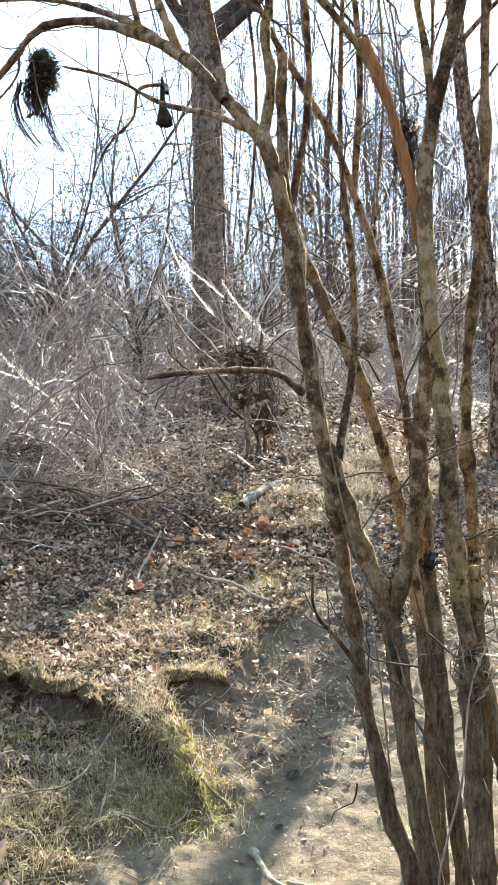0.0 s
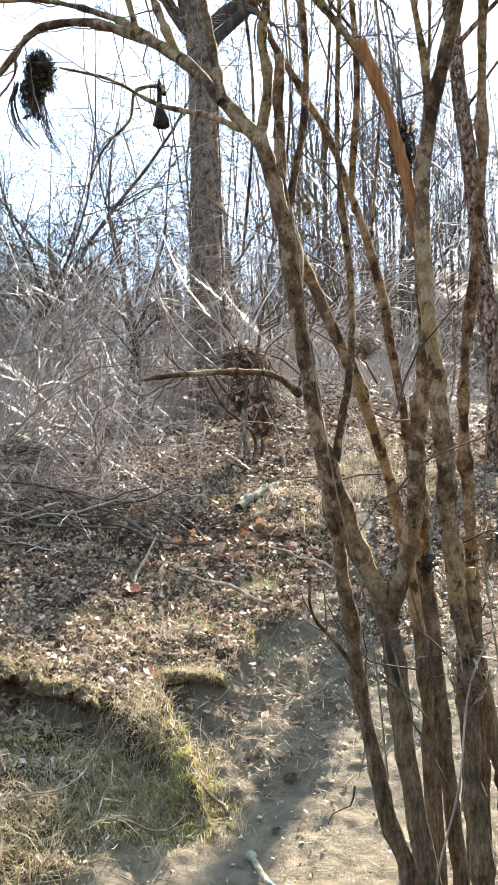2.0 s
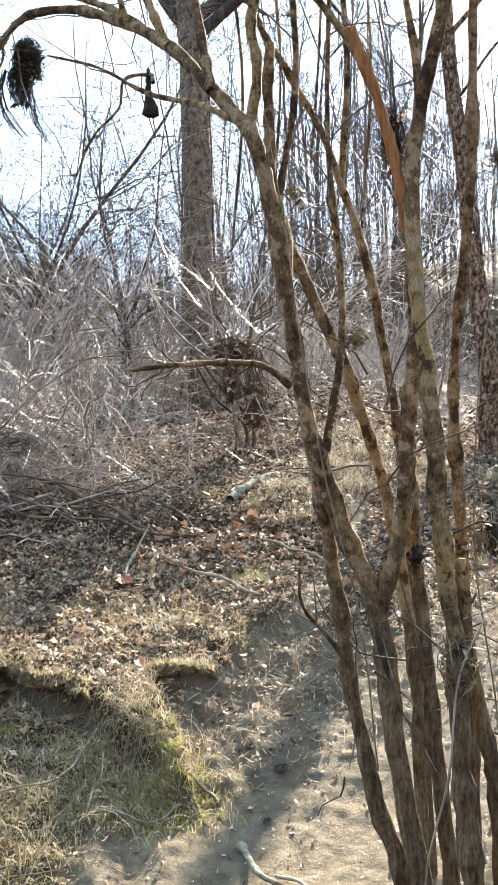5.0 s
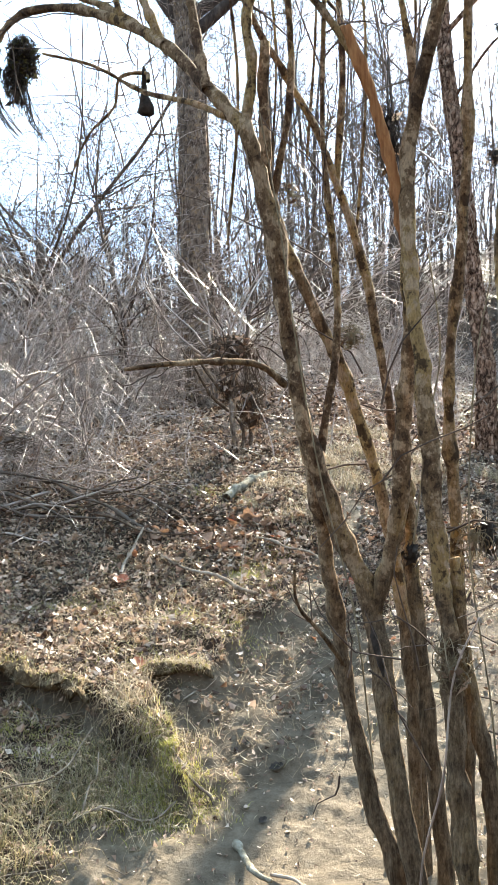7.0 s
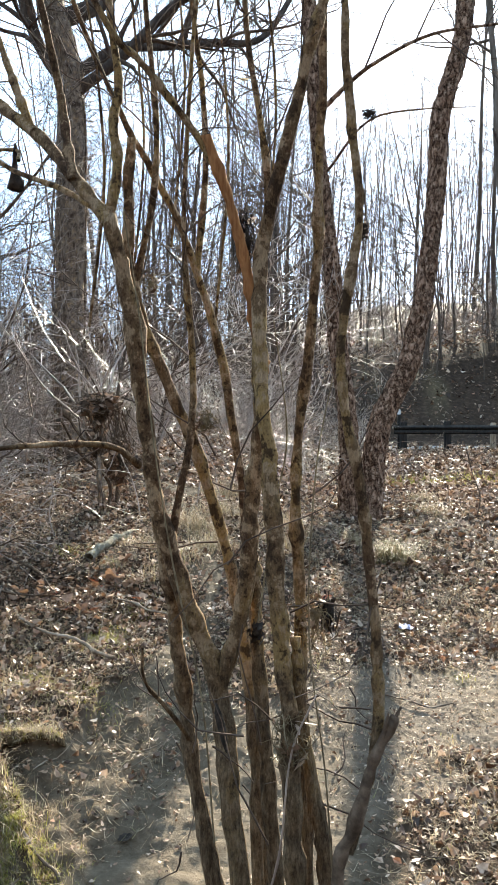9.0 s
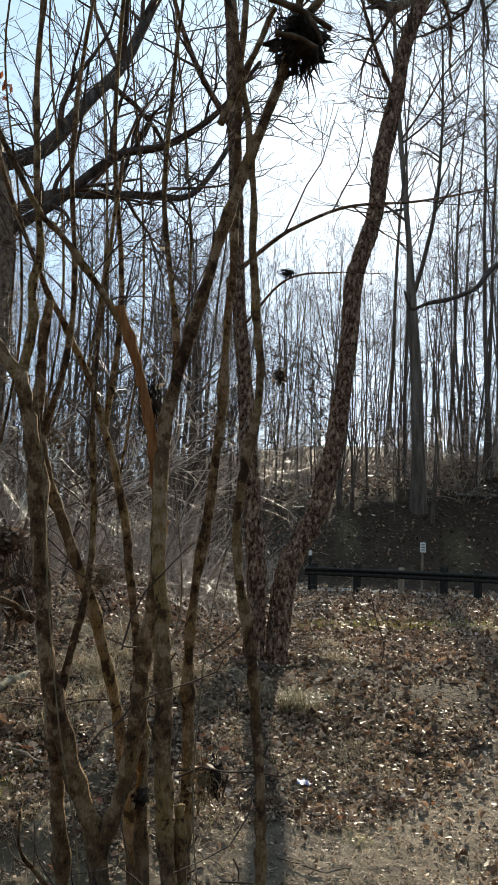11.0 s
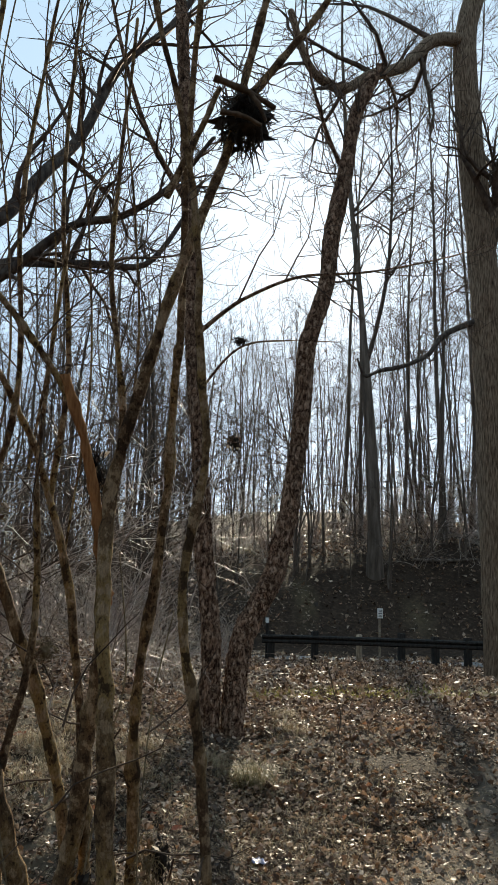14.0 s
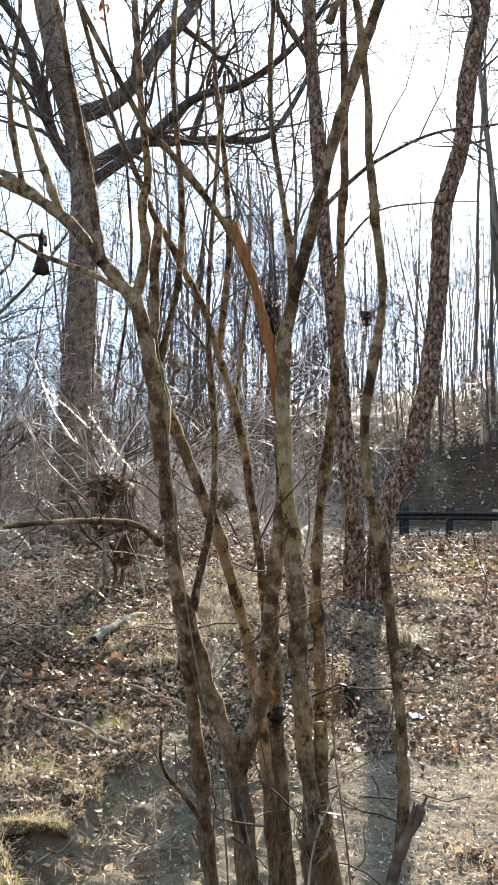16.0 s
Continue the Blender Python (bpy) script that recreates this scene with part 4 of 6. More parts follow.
def bramble(seed, canes, height):
    rng = np.random.default_rng(seed)
    shrub = thing("bramble_shrub", "leafless reddish-brown bramble tangle of arching canes", "shrub")
    for k in range(canes):
        a = rng.uniform(0, 6.28)
        p = (rng.normal(0, .25), rng.normal(0, .25), -.05)
        d = (math.cos(a) * .6, math.sin(a) * .6, rng.uniform(.5, 1.3))
        strands = [limb(rng, p, d, height * rng.uniform(.6, 1.6), rng.uniform(.004, .0085), .002, 9, .17, -.09)]
        branch_out(rng, strands[0], [(6, .3, 4), (2, .45, 3)], strands, .0019, .15, -.01, .24)
        part("cane", quad_mesh("cane", *sweep(strands, 3)), CANE, shrub)
    return shrub


def arching_canes(seed, canes, height, thick=1.0, twiggy=4):
    """A looser shrub of long pale arching canes."""
    rng = np.random.default_rng(seed)
    shrub = thing("arching_cane_shrub", "loose shrub of long pale arching dead canes", "shrub")
    for k in range(canes):
        a = rng.uniform(0, 6.28)
        strands = [limb(rng, (rng.normal(0, .12), rng.normal(0, .12), -.05), (math.cos(a) * .55, math.sin(a) * .55, rng.uniform(.6, 1.6)), height * rng.uniform(.6, 1.4), rng.uniform(.0045, .0085) * thick, .0025, 11, .15, -.1)]
        branch_out(rng, strands[0], [(twiggy, .25, 5)], strands, .0022, .3, -.02, .2)
        part("cane", quad_mesh("cane", *sweep(strands, 3)), CANE, shrub)
    return shrub


BRAMBLES = [bramble(200 + k, n, h) for k, (n, h) in enumerate([(13, 1.5), (16, 1.9), (11, 1.2), (14, 1.7)])]
used = set()
for k in range(100):
    x, y = rng.uniform(-5, -.3), rng.uniform(6.3, 13.5)
    if x > -1.1 and y < 7.4 or x > .39 * y - 4.0 or abs(x + .1) < .5 and y < 8:
        continue
    plant(BRAMBLES, used, x, y, rng, rng.uniform(.7, 1.1) * (.9 if y < 8.5 else 1.2), "bramble thicket")
for x, y, size in ((-1.9, 6.0, .7), (-1.3, 6.3, .6), (-2.4, 6.5, .8), (-1.7, 5.6, .45)):
    plant(BRAMBLES[2:3], {0}, x, y, rng, size, "bramble thicket")
ARCHING = [arching_canes(230 + k, n, h) for k, (n, h) in enumerate([(7, 1.9), (6, 2.3), (8, 1.5)])]
used_arch = set()
for k in range(30):
    x, y = rng.uniform(-3.6, -1.5) if k < 24 else rng.uniform(-1.5, -1.0), rng.uniform(6, 7.5)
    plant(ARCHING, used_arch, x, y, rng, rng.uniform(.65, 1.05), "arching cane shrubs")
for k in range(14):
    plant(ARCHING, used_arch, rng.uniform(-2.1, -.55), rng.uniform(5.5, 6.6), rng, rng.uniform(.35, .6), "arching cane shrubs")
BRUSH = [arching_canes(240 + k, n, h, 1.7, 13) for k, (n, h) in enumerate([(9, 1.8), (8, 2.3)])]
used_brush = set()
for k in range(46):
    a, d = radians(rng.uniform(9, 44)), rng.uniform(31, 40)
    tagged(plant(BRUSH, used_brush, d * math.sin(a), d * math.cos(a), rng, rng.uniform(.7, 1.2), "brush along the bank"), "brown leafless brush along the bank crest")
for k in range(24):
    a, d = radians(rng.uniform(1, 13)), rng.uniform(32, 46)
    tagged(plant(BRUSH, used_brush, d * math.sin(a), d * math.cos(a), rng, rng.uniform(1.1, 1.6), "brush along the bank"), "tall brown leafless brush between far trees")
for k in range(46):
    a, d = radians(rng.uniform(13, 44)), rng.uniform(33, 50)
    tagged(plant(BRUSH, used_brush, d * math.sin(a), d * math.cos(a), rng, rng.uniform(1.3, 2.0), "brush along the bank"), "tall brown leafless brush between far trees")
for k in range(22):
    y = rng.uniform(21, 27)
    tagged(plant(BRUSH, used_brush, y * rng.uniform(.1, .31), y, rng, rng.uniform(.5, .8), "brush along the bank"), "brown leafless brush along the foot of the bank")
for k in range(9):
    plant(BRAMBLES, used, rng.uniform(-1.5, .1), rng.uniform(10.2, 12.8), rng, rng.uniform(.7, 1.0), "bramble thicket")
for k in range(15):
    y = rng.uniform(11, 19)
    plant(BRAMBLES, used, y * rng.uniform(.07, .25), y, rng, rng.uniform(.6, 1.0), "bramble thicket")
for k in range(8):
    y = rng.uniform(10.5, 14)
    plant(ARCHING, used_arch, y * rng.uniform(.02, .17), y, rng, rng.uniform(.45, .7), "arching cane shrubs")
for k in range(8):
    a, d = radians(rng.uniform(8, 42)), rng.uniform(30, 38)
    plant(BRAMBLES, used, d * math.sin(a), d * math.cos(a), rng, rng.uniform(.9, 1.4), "bramble thicket")
for k in range(12):
    x, y = rng.uniform(.2, 3), rng.uniform(15, 22)
    plant(BRAMBLES, used, x, y, rng, rng.uniform(.6, 1.0), "bramble thicket")


# ---- litter, grass and moss ----
def leaf_field(name, xy, size, rng, lift=.012, tilt=.45, plain=False, narrow=1.0):
    """Curled fallen leaves, each a folded six-cornered blade."""
    n = len(xy)
    z = land(xy[:, 0], xy[:, 1]) + rng.uniform(.002, lift, n)
    s = size * np.minimum(rng.lognormal(0, .4, n), 1.9)
    wide = rng.uniform(.16, .4, n) * narrow
    out = np.array([(0, 0), (.45, 1), (1, 0), (.45, -1)] if plain else [(0, 0), (.3, 1), (.72, .8), (1, 0), (.72, -.8), (.3, -1)])
    k = len(out)
    lx = (out[None, :, 0] - .5) * s[:, None]
    ly = out[None, :, 1] * (s * wide)[:, None]
    fold, curl = rng.normal(.5, .6, n), rng.normal(.6, 1.1, n)
    lz = np.abs(ly) * fold[:, None] + (lx ** 2) / s[:, None] * curl[:, None]
    ly = ly + rng.normal(0, .07 * narrow, (n, k)) * s[:, None]
    lz = lz + rng.normal(0, .07 * narrow, (n, k)) * s[:, None]
    p = np.stack([lx, ly, lz], -1)
    yaw, ax, ay = rng.uniform(0, 6.28, n), rng.normal(0, tilt, n), rng.normal(0, tilt, n)
    cx, sx, cy, sy, cz, sz = np.cos(ax), np.sin(ax), np.cos(ay), np.sin(ay), np.cos(yaw), np.sin(yaw)
    y1, z1 = p[..., 1] * cx[:, None] - p[..., 2] * sx[:, None], p[..., 1] * sx[:, None] + p[..., 2] * cx[:, None]
    x2, z2 = p[..., 0] * cy[:, None] + z1 * sy[:, None], -p[..., 0] * sy[:, None] + z1 * cy[:, None]
    x3, y3 = x2 * cz[:, None] - y1 * sz[:, None], x2 * sz[:, None] + y1 * cz[:, None]
    z2 = z2 - np.minimum(z2.min(axis=1, keepdims=True), 0) * .7
    v = np.stack([x3 + xy[:, :1], y3 + xy[:, 1:2], z2 + z[:, None]], -1).reshape(-1, 3)
    i = np.arange(n)[:, None] * k
    return quad_mesh(name, v, i + (0, 3, 2, 1) if plain else np.concatenate([i + (0, 3, 2, 1), i + (0, 5, 4, 3)]), False)


def blade_field(name, xy, length, width, rng, lean=.6, z0=None):
    """Bent blades of grass in three spans."""
    n = len(xy)
    z = land(xy[:, 0], xy[:, 1]) - .005 if z0 is None else z0
    ln = length * rng.lognormal(0, .35, n)
    a, tip = rng.uniform(0, 6.28, n), np.clip(rng.normal(lean, .35, n), 0, 2.5)
    u = np.array([0, .35, .7, 1])
    bend = tip[:, None] * u[None] ** 1.3
    along = np.cumsum(np.concatenate([np.zeros((n, 1)), np.diff(u)[None] * np.sin(bend[:, 1:])], 1), 1) * ln[:, None]
    up = np.cumsum(np.concatenate([np.zeros((n, 1)), np.diff(u)[None] * np.cos(bend[:, 1:])], 1), 1) * ln[:, None]
    half = width * (1 - u * .85)
    px, py = xy[:, :1] + along * np.cos(a)[:, None], xy[:, 1:2] + along * np.sin(a)[:, None]
    ex, ey = -np.sin(a)[:, None] * half, np.cos(a)[:, None] * half
    pz = z[:, None] + up
    v = np.stack([np.stack([px + ex, py + ey, pz], -1), np.stack([px - ex, py - ey, pz], -1)], 2).reshape(-1, 3)
    i = np.arange(n)[:, None] * 8
    return quad_mesh(name, v, np.concatenate([i + (k, k + 1, k + 3, k + 2) for k in (0, 2, 4)]))


def scatter(rng, n, near, far_, a0, a1, power=.5):
    d, a = near + (far_ - near) * rng.uniform(0, 1, n) ** power, np.radians(rng.uniform(a0, a1, n))
    return np.stack([d * np.sin(a), d * np.cos(a)], -1)


rng = np.random.default_rng(11)
for n, d0, d1, size, plain in ((165000, 1.6, 7.5, .023, False), (110000, 7.2, 13, .03, False)):
    xy = scatter(rng, n, d0, d1, -24, 46, .66)
    px, py = xy[:, 0], xy[:, 1]
    clumpy = lattice(px * 1.6, py * 1.6, 31) + .6 * lattice(px * 5, py * 5, 32)
    drift = np.interp(py, [2.5, 3.4, 3.6, 4.35, 4.7, 6, 13], [.05, .15, .55, .4, .85, 1, 1]) * (1 - smooth(.5, 1.6, px)) + np.interp(py, [3, 4.2, 5.4, 6.5, 13], [.5, .35, .4, .8, 1]) * smooth(.5, 1.6, px)
    keep = rng.uniform(0, 1, len(xy)) < np.clip(.8 + .6 * clumpy, .05, 1) * drift * (1 - .96 * is_sand(px, py)) * (1 - (.93 - .3 * smooth(2.2, 3, px)) * on_trail(px, py)) * (1 - .92 * is_moss(px, py))
    keep = keep & (rng.uniform(0, 1, len(xy)) > .45 * smooth(.6, 1.6, px) * (d0 < 5))
    tagged(part("leaf_litter", leaf_field("leaf_litter", xy[keep], size * (1 + (d0 < 5) * .5 * smooth(.6, 2.6, px[keep]) + .3 * (d0 > 5)), rng, .025, .38, plain), LITTER), "carpet of curled dry brown fallen leaves", "leaves", kind="stuff")
for n, d0, d1, size in ((60000, 12.5, 23, .07), (65000, 22, 45, .10)):
    xy = scatter(rng, n, d0, d1, -24, 46, .8)
    xy = xy[rng.uniform(0, 1, len(xy)) > .6 * smooth(23.4, 24.2, xy[:, 1]) * smooth(31, 29, xy[:, 1]) * smooth(3, 6, xy[:, 0])]
    tagged(part("leaf_litter", leaf_field("leaf_litter", xy, size, rng, .05, .45, True), LITTER), "carpet of dry brown leaves under far trees", "leaves", kind="stuff")
xy = scatter(rng, 110000, 1.7, 10, -24, 46, .6)
px, py = xy[:, 0], xy[:, 1]
tuft = lattice(px * 2.1, py * 2.1, 33) + .7 * lattice(px * 6, py * 6, 34)
hum = np.exp(-((px + .65) / .55) ** 2 - ((py - 3.15) / .42) ** 2) + .8 * np.exp(-((px + .6) / .6) ** 2 - ((py - 4.0) / .45) ** 2)
edge = np.exp(-((px - .3) / .45) ** 2 - ((py - 5.5) / .7) ** 2) + .9 * np.exp(-((px - 2.3) / .5) ** 2 - ((py - 7) / .5) ** 2) + .6 * np.exp(-((px - 2.5) / .9) ** 2 - ((py - 6.4) / .9) ** 2) + .5 * np.exp(-((px - 3.3) / .9) ** 2 - ((py - 9) / .8) ** 2)
keep = rng.uniform(0, 1, len(xy)) < np.clip(.08 + .3 * tuft + 1.3 * hum + .7 * edge, 0, 1) * (1 - .95 * is_sand(px, py)) * (1 - .85 * is_moss(px, py)) * (1 - .9 * on_trail(px, py)) * (1 - smooth(-.15, -.1, terrace(px, py)) * smooth(.02, -.01, terrace(px, py)) * smooth(3.35, 3.45, py))
tagged(part("dry_grass", blade_field("dry_grass", xy[keep], .075, .0012, rng, 1.75), STRAW), "matted straw-coloured dry winter grass", "grass", kind="stuff")
xy = scatter(rng, 170000, 2.1, 8, -24, 46, .62)
px, py = xy[:, 0], xy[:, 1]
mat = np.interp(py, [2.4, 3.3, 3.6, 4.4, 5, 8], [.9, 1, 1.6, 1.5, .55, .5]) * np.clip(.75 + .8 * lattice(px * 3, py * 3, 36) + .4 * lattice(px * 11, py * 11, 37), .12, 1) * (1 - .84 * is_sand(px, py)) * (1 - .93 * is_moss(px, py)) * (1 - .75 * on_trail(px, py))
keep = rng.uniform(0, 1, len(xy)) < mat
tagged(part("straw_thatch", leaf_field("straw_thatch", xy[keep], .05, rng, .018, .22, True, .075), STRAW), "flattened dead grass stalks over dirt", "dead grass", kind="stuff")
xy = scatter(rng, 60000, 2.1, 7, -24, 46, .7)
xy = xy[rng.uniform(0, 1, len(xy)) < (1 - .72 * is_sand(xy[:, 0], xy[:, 1])) * (1 - .4 * on_trail(xy[:, 0], xy[:, 1]))]
tagged(part("leaf_crumbs", leaf_field("leaf_crumbs", xy, .015, rng, .004, .25, True), LITTER), "crumbled leaf and bark bits over bare dirt", "leaf crumbs", kind="stuff")
xy = scatter(rng, 150000, 1.9, 6.5, -24, 30, .6)
keep = rng.uniform(0, 1, len(xy)) < is_moss(xy[:, 0], xy[:, 1]) ** 1.5 * .9
tagged(part("moss", blade_field("moss", xy[keep], .024, .0022, rng, .6), GREEN), "yellow-green moss cushions on the bank", "moss", kind="stuff")

def sod_roll(xs, ys, radius, label, seed):
    """Overhanging turf along a lip: a ragged roll of roots and moss."""
    p = curve_through([(x, y, float(land(x, y + .06)) - radius * .55) for x, y in zip(xs, ys)], 10)
    v, f = sweep([(p, radius * np.sin(np.linspace(.02, math.pi - .02, len(p))) ** .5)], 14)
    for k in range(3):
        v[:, k] += radius * (.75 * lattice(v[:, 0] * 22 + 7 * k, v[:, 1] * 22 + v[:, 2] * 31, seed + k) + .25 * lattice(v[:, 0] * 70 + k, v[:, 2] * 80, seed + 5))
    roll = tagged(part("sod_roll", quad_mesh("sod_roll", v, f), SOD), label, "turf", kind="stuff")
    rng = np.random.default_rng(seed)
    pick = v[rng.integers(len(v), size=int(300 * len(xs)))]
    pick = pick[pick[:, 2] > np.median(v[:, 2])]
    part("moss_tuft", blade_field("moss_tuft", pick[:, :2], .015, .0014, rng, 1.2, pick[:, 2] - .003), GREEN, roll, "yellow-green moss on the sod")
    drape = v[rng.integers(len(v), size=int(230 * len(xs)))]
    drape = drape[drape[:, 2] > np.quantile(v[:, 2], .3)]
    part("grass_fringe", blade_field("grass_fringe", drape[:, :2], .055, .0011, rng, 1.9, drape[:, 2] - .004), STRAW, roll, "dead straw grass drooping over the sod")
    return roll


SOD = bark("rooty_dark_sod", (0.025, 0.017, 0.01), (0.085, 0.06, 0.034), (0.2, 0.15, 0.085), 40, (1, 1, 1), 0.02)
sod_roll((-1.7, -1.45, -1.2, -1.0, -.8, -.66), (3.97, 3.9, 3.8, 3.68, 3.56, 3.42), .045, "mossy turf lip overhanging a bare earth face", 301)
sod_roll((-.56, -.46, -.36, -.26, -.18), (3.66, 3.64, 3.645, 3.64, 3.65), .022, "thin mossy turf lip over the dirt hollow", 311)

# grass hanging over the ledge and the hummock's face
hanging = []
for k in range(1000):
    x = rng.uniform(-1.5, -.25)
    y = float(np.interp(x, [-1.7, -1.2, -.8, -.66, -.3], [3.97, 3.8, 3.56, 3.42, 3.1])) + rng.normal(.02, .03) if k < 550 else rng.normal(3.12, .13)
    x = x if k < 550 else rng.normal(-.55, .22)
    p, r = limb(rng, (x, y, float(land(x, y)) + .004), (rng.normal(.12, .5), -.8, rng.uniform(.1, .7)), rng.uniform(.05, .14), .0014, .0006, 6, .2, -.28)
    p[:, 2] = np.maximum(p[:, 2], land(p[:, 0], p[:, 1]) + .004)
    hanging.append((p, r))
tagged(part("hanging_grass", quad_mesh("hanging_grass", *sweep(hanging, 3)), STRAW), "dead grass drooping over the earth ledge", "grass", kind="stuff")

xy = np.stack([rng.uniform(3.6, 7.6, 4200), rng.normal(12.8, .35, 4200)], -1)
xy = xy[rng.uniform(-.4, 1, len(xy)) < lattice(xy[:, 0] * 1.3, xy[:, 1] * 2, 38) + .5]
tagged(part("green_grass", blade_field("green_grass", xy, .07, .004, rng, .8), GREEN), "thin strip of green grass among leaves", "grass", kind="stuff")

# leaves behind and beside the viewer
xy = scatter(rng, 18000, .8, 9, 40, 342, .6)
xy = xy[(rng.uniform(0, 1, len(xy)) > .9 * is_sand(xy[:, 0], xy[:, 1]))]
tagged(part("leaf_litter", leaf_field("leaf_litter", xy, .06, rng, .03, .4, True), LITTER), "carpet of curled dry brown fallen leaves", "leaves", kind="stuff")

# fallen twigs, past counting
rng = np.random.default_rng(21)
sticks = []
for x, y in scatter(rng, 3600, 2.0, 10, -24, 46, .6):
    if max(float(is_sand(x, y)), float(on_trail(x, y))) > .45 and rng.uniform() < .88:
        continue
    a, ln = rng.uniform(0, 6.28), rng.uniform(.06, .38)
    p, r = limb(rng, (x, y, 0), (math.cos(a), math.sin(a), 0), ln, rng.uniform(.0014, .004), .001, 5, .18, 0)
    p[:, 2] = land(p[:, 0], p[:, 1]) + .012 + np.abs(p[:, 2]) * .8
    sticks.append((p, r))
tagged(part("fallen_twigs", quad_mesh("fallen_twigs", *sweep(sticks, 4)), DEADWOOD), "pale dead twigs strewn over the leaf litter", "twigs", kind="stuff")


def fallen_branch(points, r0, r1, label, mat_=None, seed=1, lift=.01, name="fallen_branch"):
    """A stick lying on the ground through points of the plan."""
    p = [(x, y, float(land(x, y)) + lift + h) for x, y, h in points]
    r0, r1 = (r0 * .72, r1 * .72) if r0 < .02 else (r0, r1)
    rng = np.random.default_rng(seed)
    p = [p[0]] + [q for a, b in zip(p, p[1:]) for q in (tuple((np.array(a) + b) / 2 + rng.normal(0, .012, 3)), b)]
    at = np.array(p[0])
    ob = part(name, stem_mesh(name, [tuple(np.array(q) - at) for q in p], r0, r1, 8, 6, seed, .2), mat_ or DEADWOOD)
    ob.location = at
    return tagged(ob, label, "branch")


fallen_branch([(-.14, 5.62, .015), (-.03, 5.82, .03), (.06, 6.02, .03), (.17, 6.25, .015)], .027, .02, "mossy pale grey log lying in dry grass", LOG, 31, name="fallen_log")
fallen_branch([(-1.95, 6.3, .12), (-1.3, 5.85, .12), (-.9, 5.5, .08), (-.57, 5.17, .02)], .018, .012, "long grey-brown fallen branch on leaves", BARK_FAR, 32)
fallen_branch([(-1.9, 5.9, .14), (-1.5, 5.65, .1), (-1.1, 5.4, .05)], .016, .011, "grey-brown fallen branch in a heap", BARK_FAR, 33)
fallen_branch([(-1.8, 5.6, .1), (-1.4, 5.5, .06), (-.9, 5.42, .03)], .014, .009, "grey-brown fallen branch in a heap", BARK_FAR, 34)
fallen_branch([(-2.0, 5.75, .25), (-1.5, 5.75, .2), (-1.0, 5.6, .14), (-.7, 5.6, .2)], .011, .006, "thin brown fallen branch in a heap", BARK_FAR, 35)
fallen_branch([(-.71, 4.68, 0), (-.67, 4.9, .05), (-.62, 5.08, .12)], .011, .008, "pale bare stick standing out of leaves", DEADWOOD, 36)
fallen_branch([(-.50, 4.85, .03), (-.3, 4.62, .04), (-.12, 4.45, .04), (.02, 4.34, .01)], .010, .014, "pale crooked stick on the bank edge", DEADWOOD, 37)
fallen_branch([(.03, 4.98, .03), (.2, 4.85, .05), (.41, 4.70, .02)], .007, .010, "pale stick lying across dry grass", DEADWOOD, 38)
fallen_branch([(1.4, 4.3, 0), (1.63, 4.25, .015), (1.8, 4.36, .01)], .007, .005, "small dark stick on the dirt trail", BARK_FAR, 39)
fallen_branch([(-1.1, 3.02, .04), (-.86, 3.0, .06), (-.70, 3.08, .1), (-.62, 3.2, .16)], .005, .004, "pale curved cane over the turf", DEADWOOD, 40)
fallen_branch([(-.66, 2.86, .02), (-.55, 2.9, .03), (-.42, 2.86, .02), (-.3, 2.95, .015)], .006, .004, "pale forked twig on the sand edge", DEADWOOD, 41)
fallen_branch([(-.62, 2.88, .02), (-.6, 2.98, .1), (-.57, 3.02, .2)], .005, .003, "pale upright twig in the turf", DEADWOOD, 42)
fallen_branch([(-.09, 2.75, 0), (-.05, 2.62, .02), (.02, 2.5, .03)], .016, .011, "weathered grey root lying on sand", LOG, 43)
fallen_branch([(.02, 2.6, 0), (.12, 2.48, .02)], .008, .006, "weathered grey stick lying on sand", DEADWOOD, 44)
fallen_branch([(-.30, 3.06, 0), (-.22, 3.0, .05), (-.17, 2.97, .01)], .009, .006, "short brown root arching from sand", BARK_FAR, 45)
for k, (x, y, h, ln) in enumerate([(-.75, 5.75, .35, 1.1), (-1.05, 5.9, .9, 1.3), (-.4, 6.1, .5, .9), (-1.5, 6.1, .9, 1.4), (.2, 6.6, .5, .8), (.65, 6.9, .45, .8), (.9, 7.3, .4, .9)]):
    a = rng.uniform(0, 6.28)
    fallen_branch([(x, y, 0), (x + .12 * math.cos(a), y + .1, h * .6), (x + .4 * ln * math.cos(a), y + .15, h), (x + .7 * ln * math.cos(a), y + .1, h * .55)], .006, .003, "pale arching dead cane at the thicket edge", CANE, 90 + k, name="dead_cane")
fallen_branch([(14.6, 28.5, .05), (15.6, 28.4, .05), (17.2, 28.4, .02)], .06, .04, "dark fallen limb across the wooded bank", BARK_FAR, 46, .05)

seedling = thing("tree_seedling", "knee-high bare crooked seedling among fallen leaves", "sapling", (3.57, 8.3, float(land(3.57, 8.3))))
part("stem", stem_mesh("stem", [(0, 0, -.05), (.04, 0, .2), (-.03, .02, .42), (-.1, .03, .7)], .009, .004, 6, 6, 97, .2), BARK_FAR, seedling)
for k in range(5):
    z = .25 + .09 * k
    part("side_twig", stem_mesh("side_twig", [(-.02, 0, z), (.12 * (-1) ** k, .03, z + .05), (.2 * (-1) ** k, .02, z + .13)], .004, .002, 5, 5, 98 + k, .2), BARK_FAR, seedling)

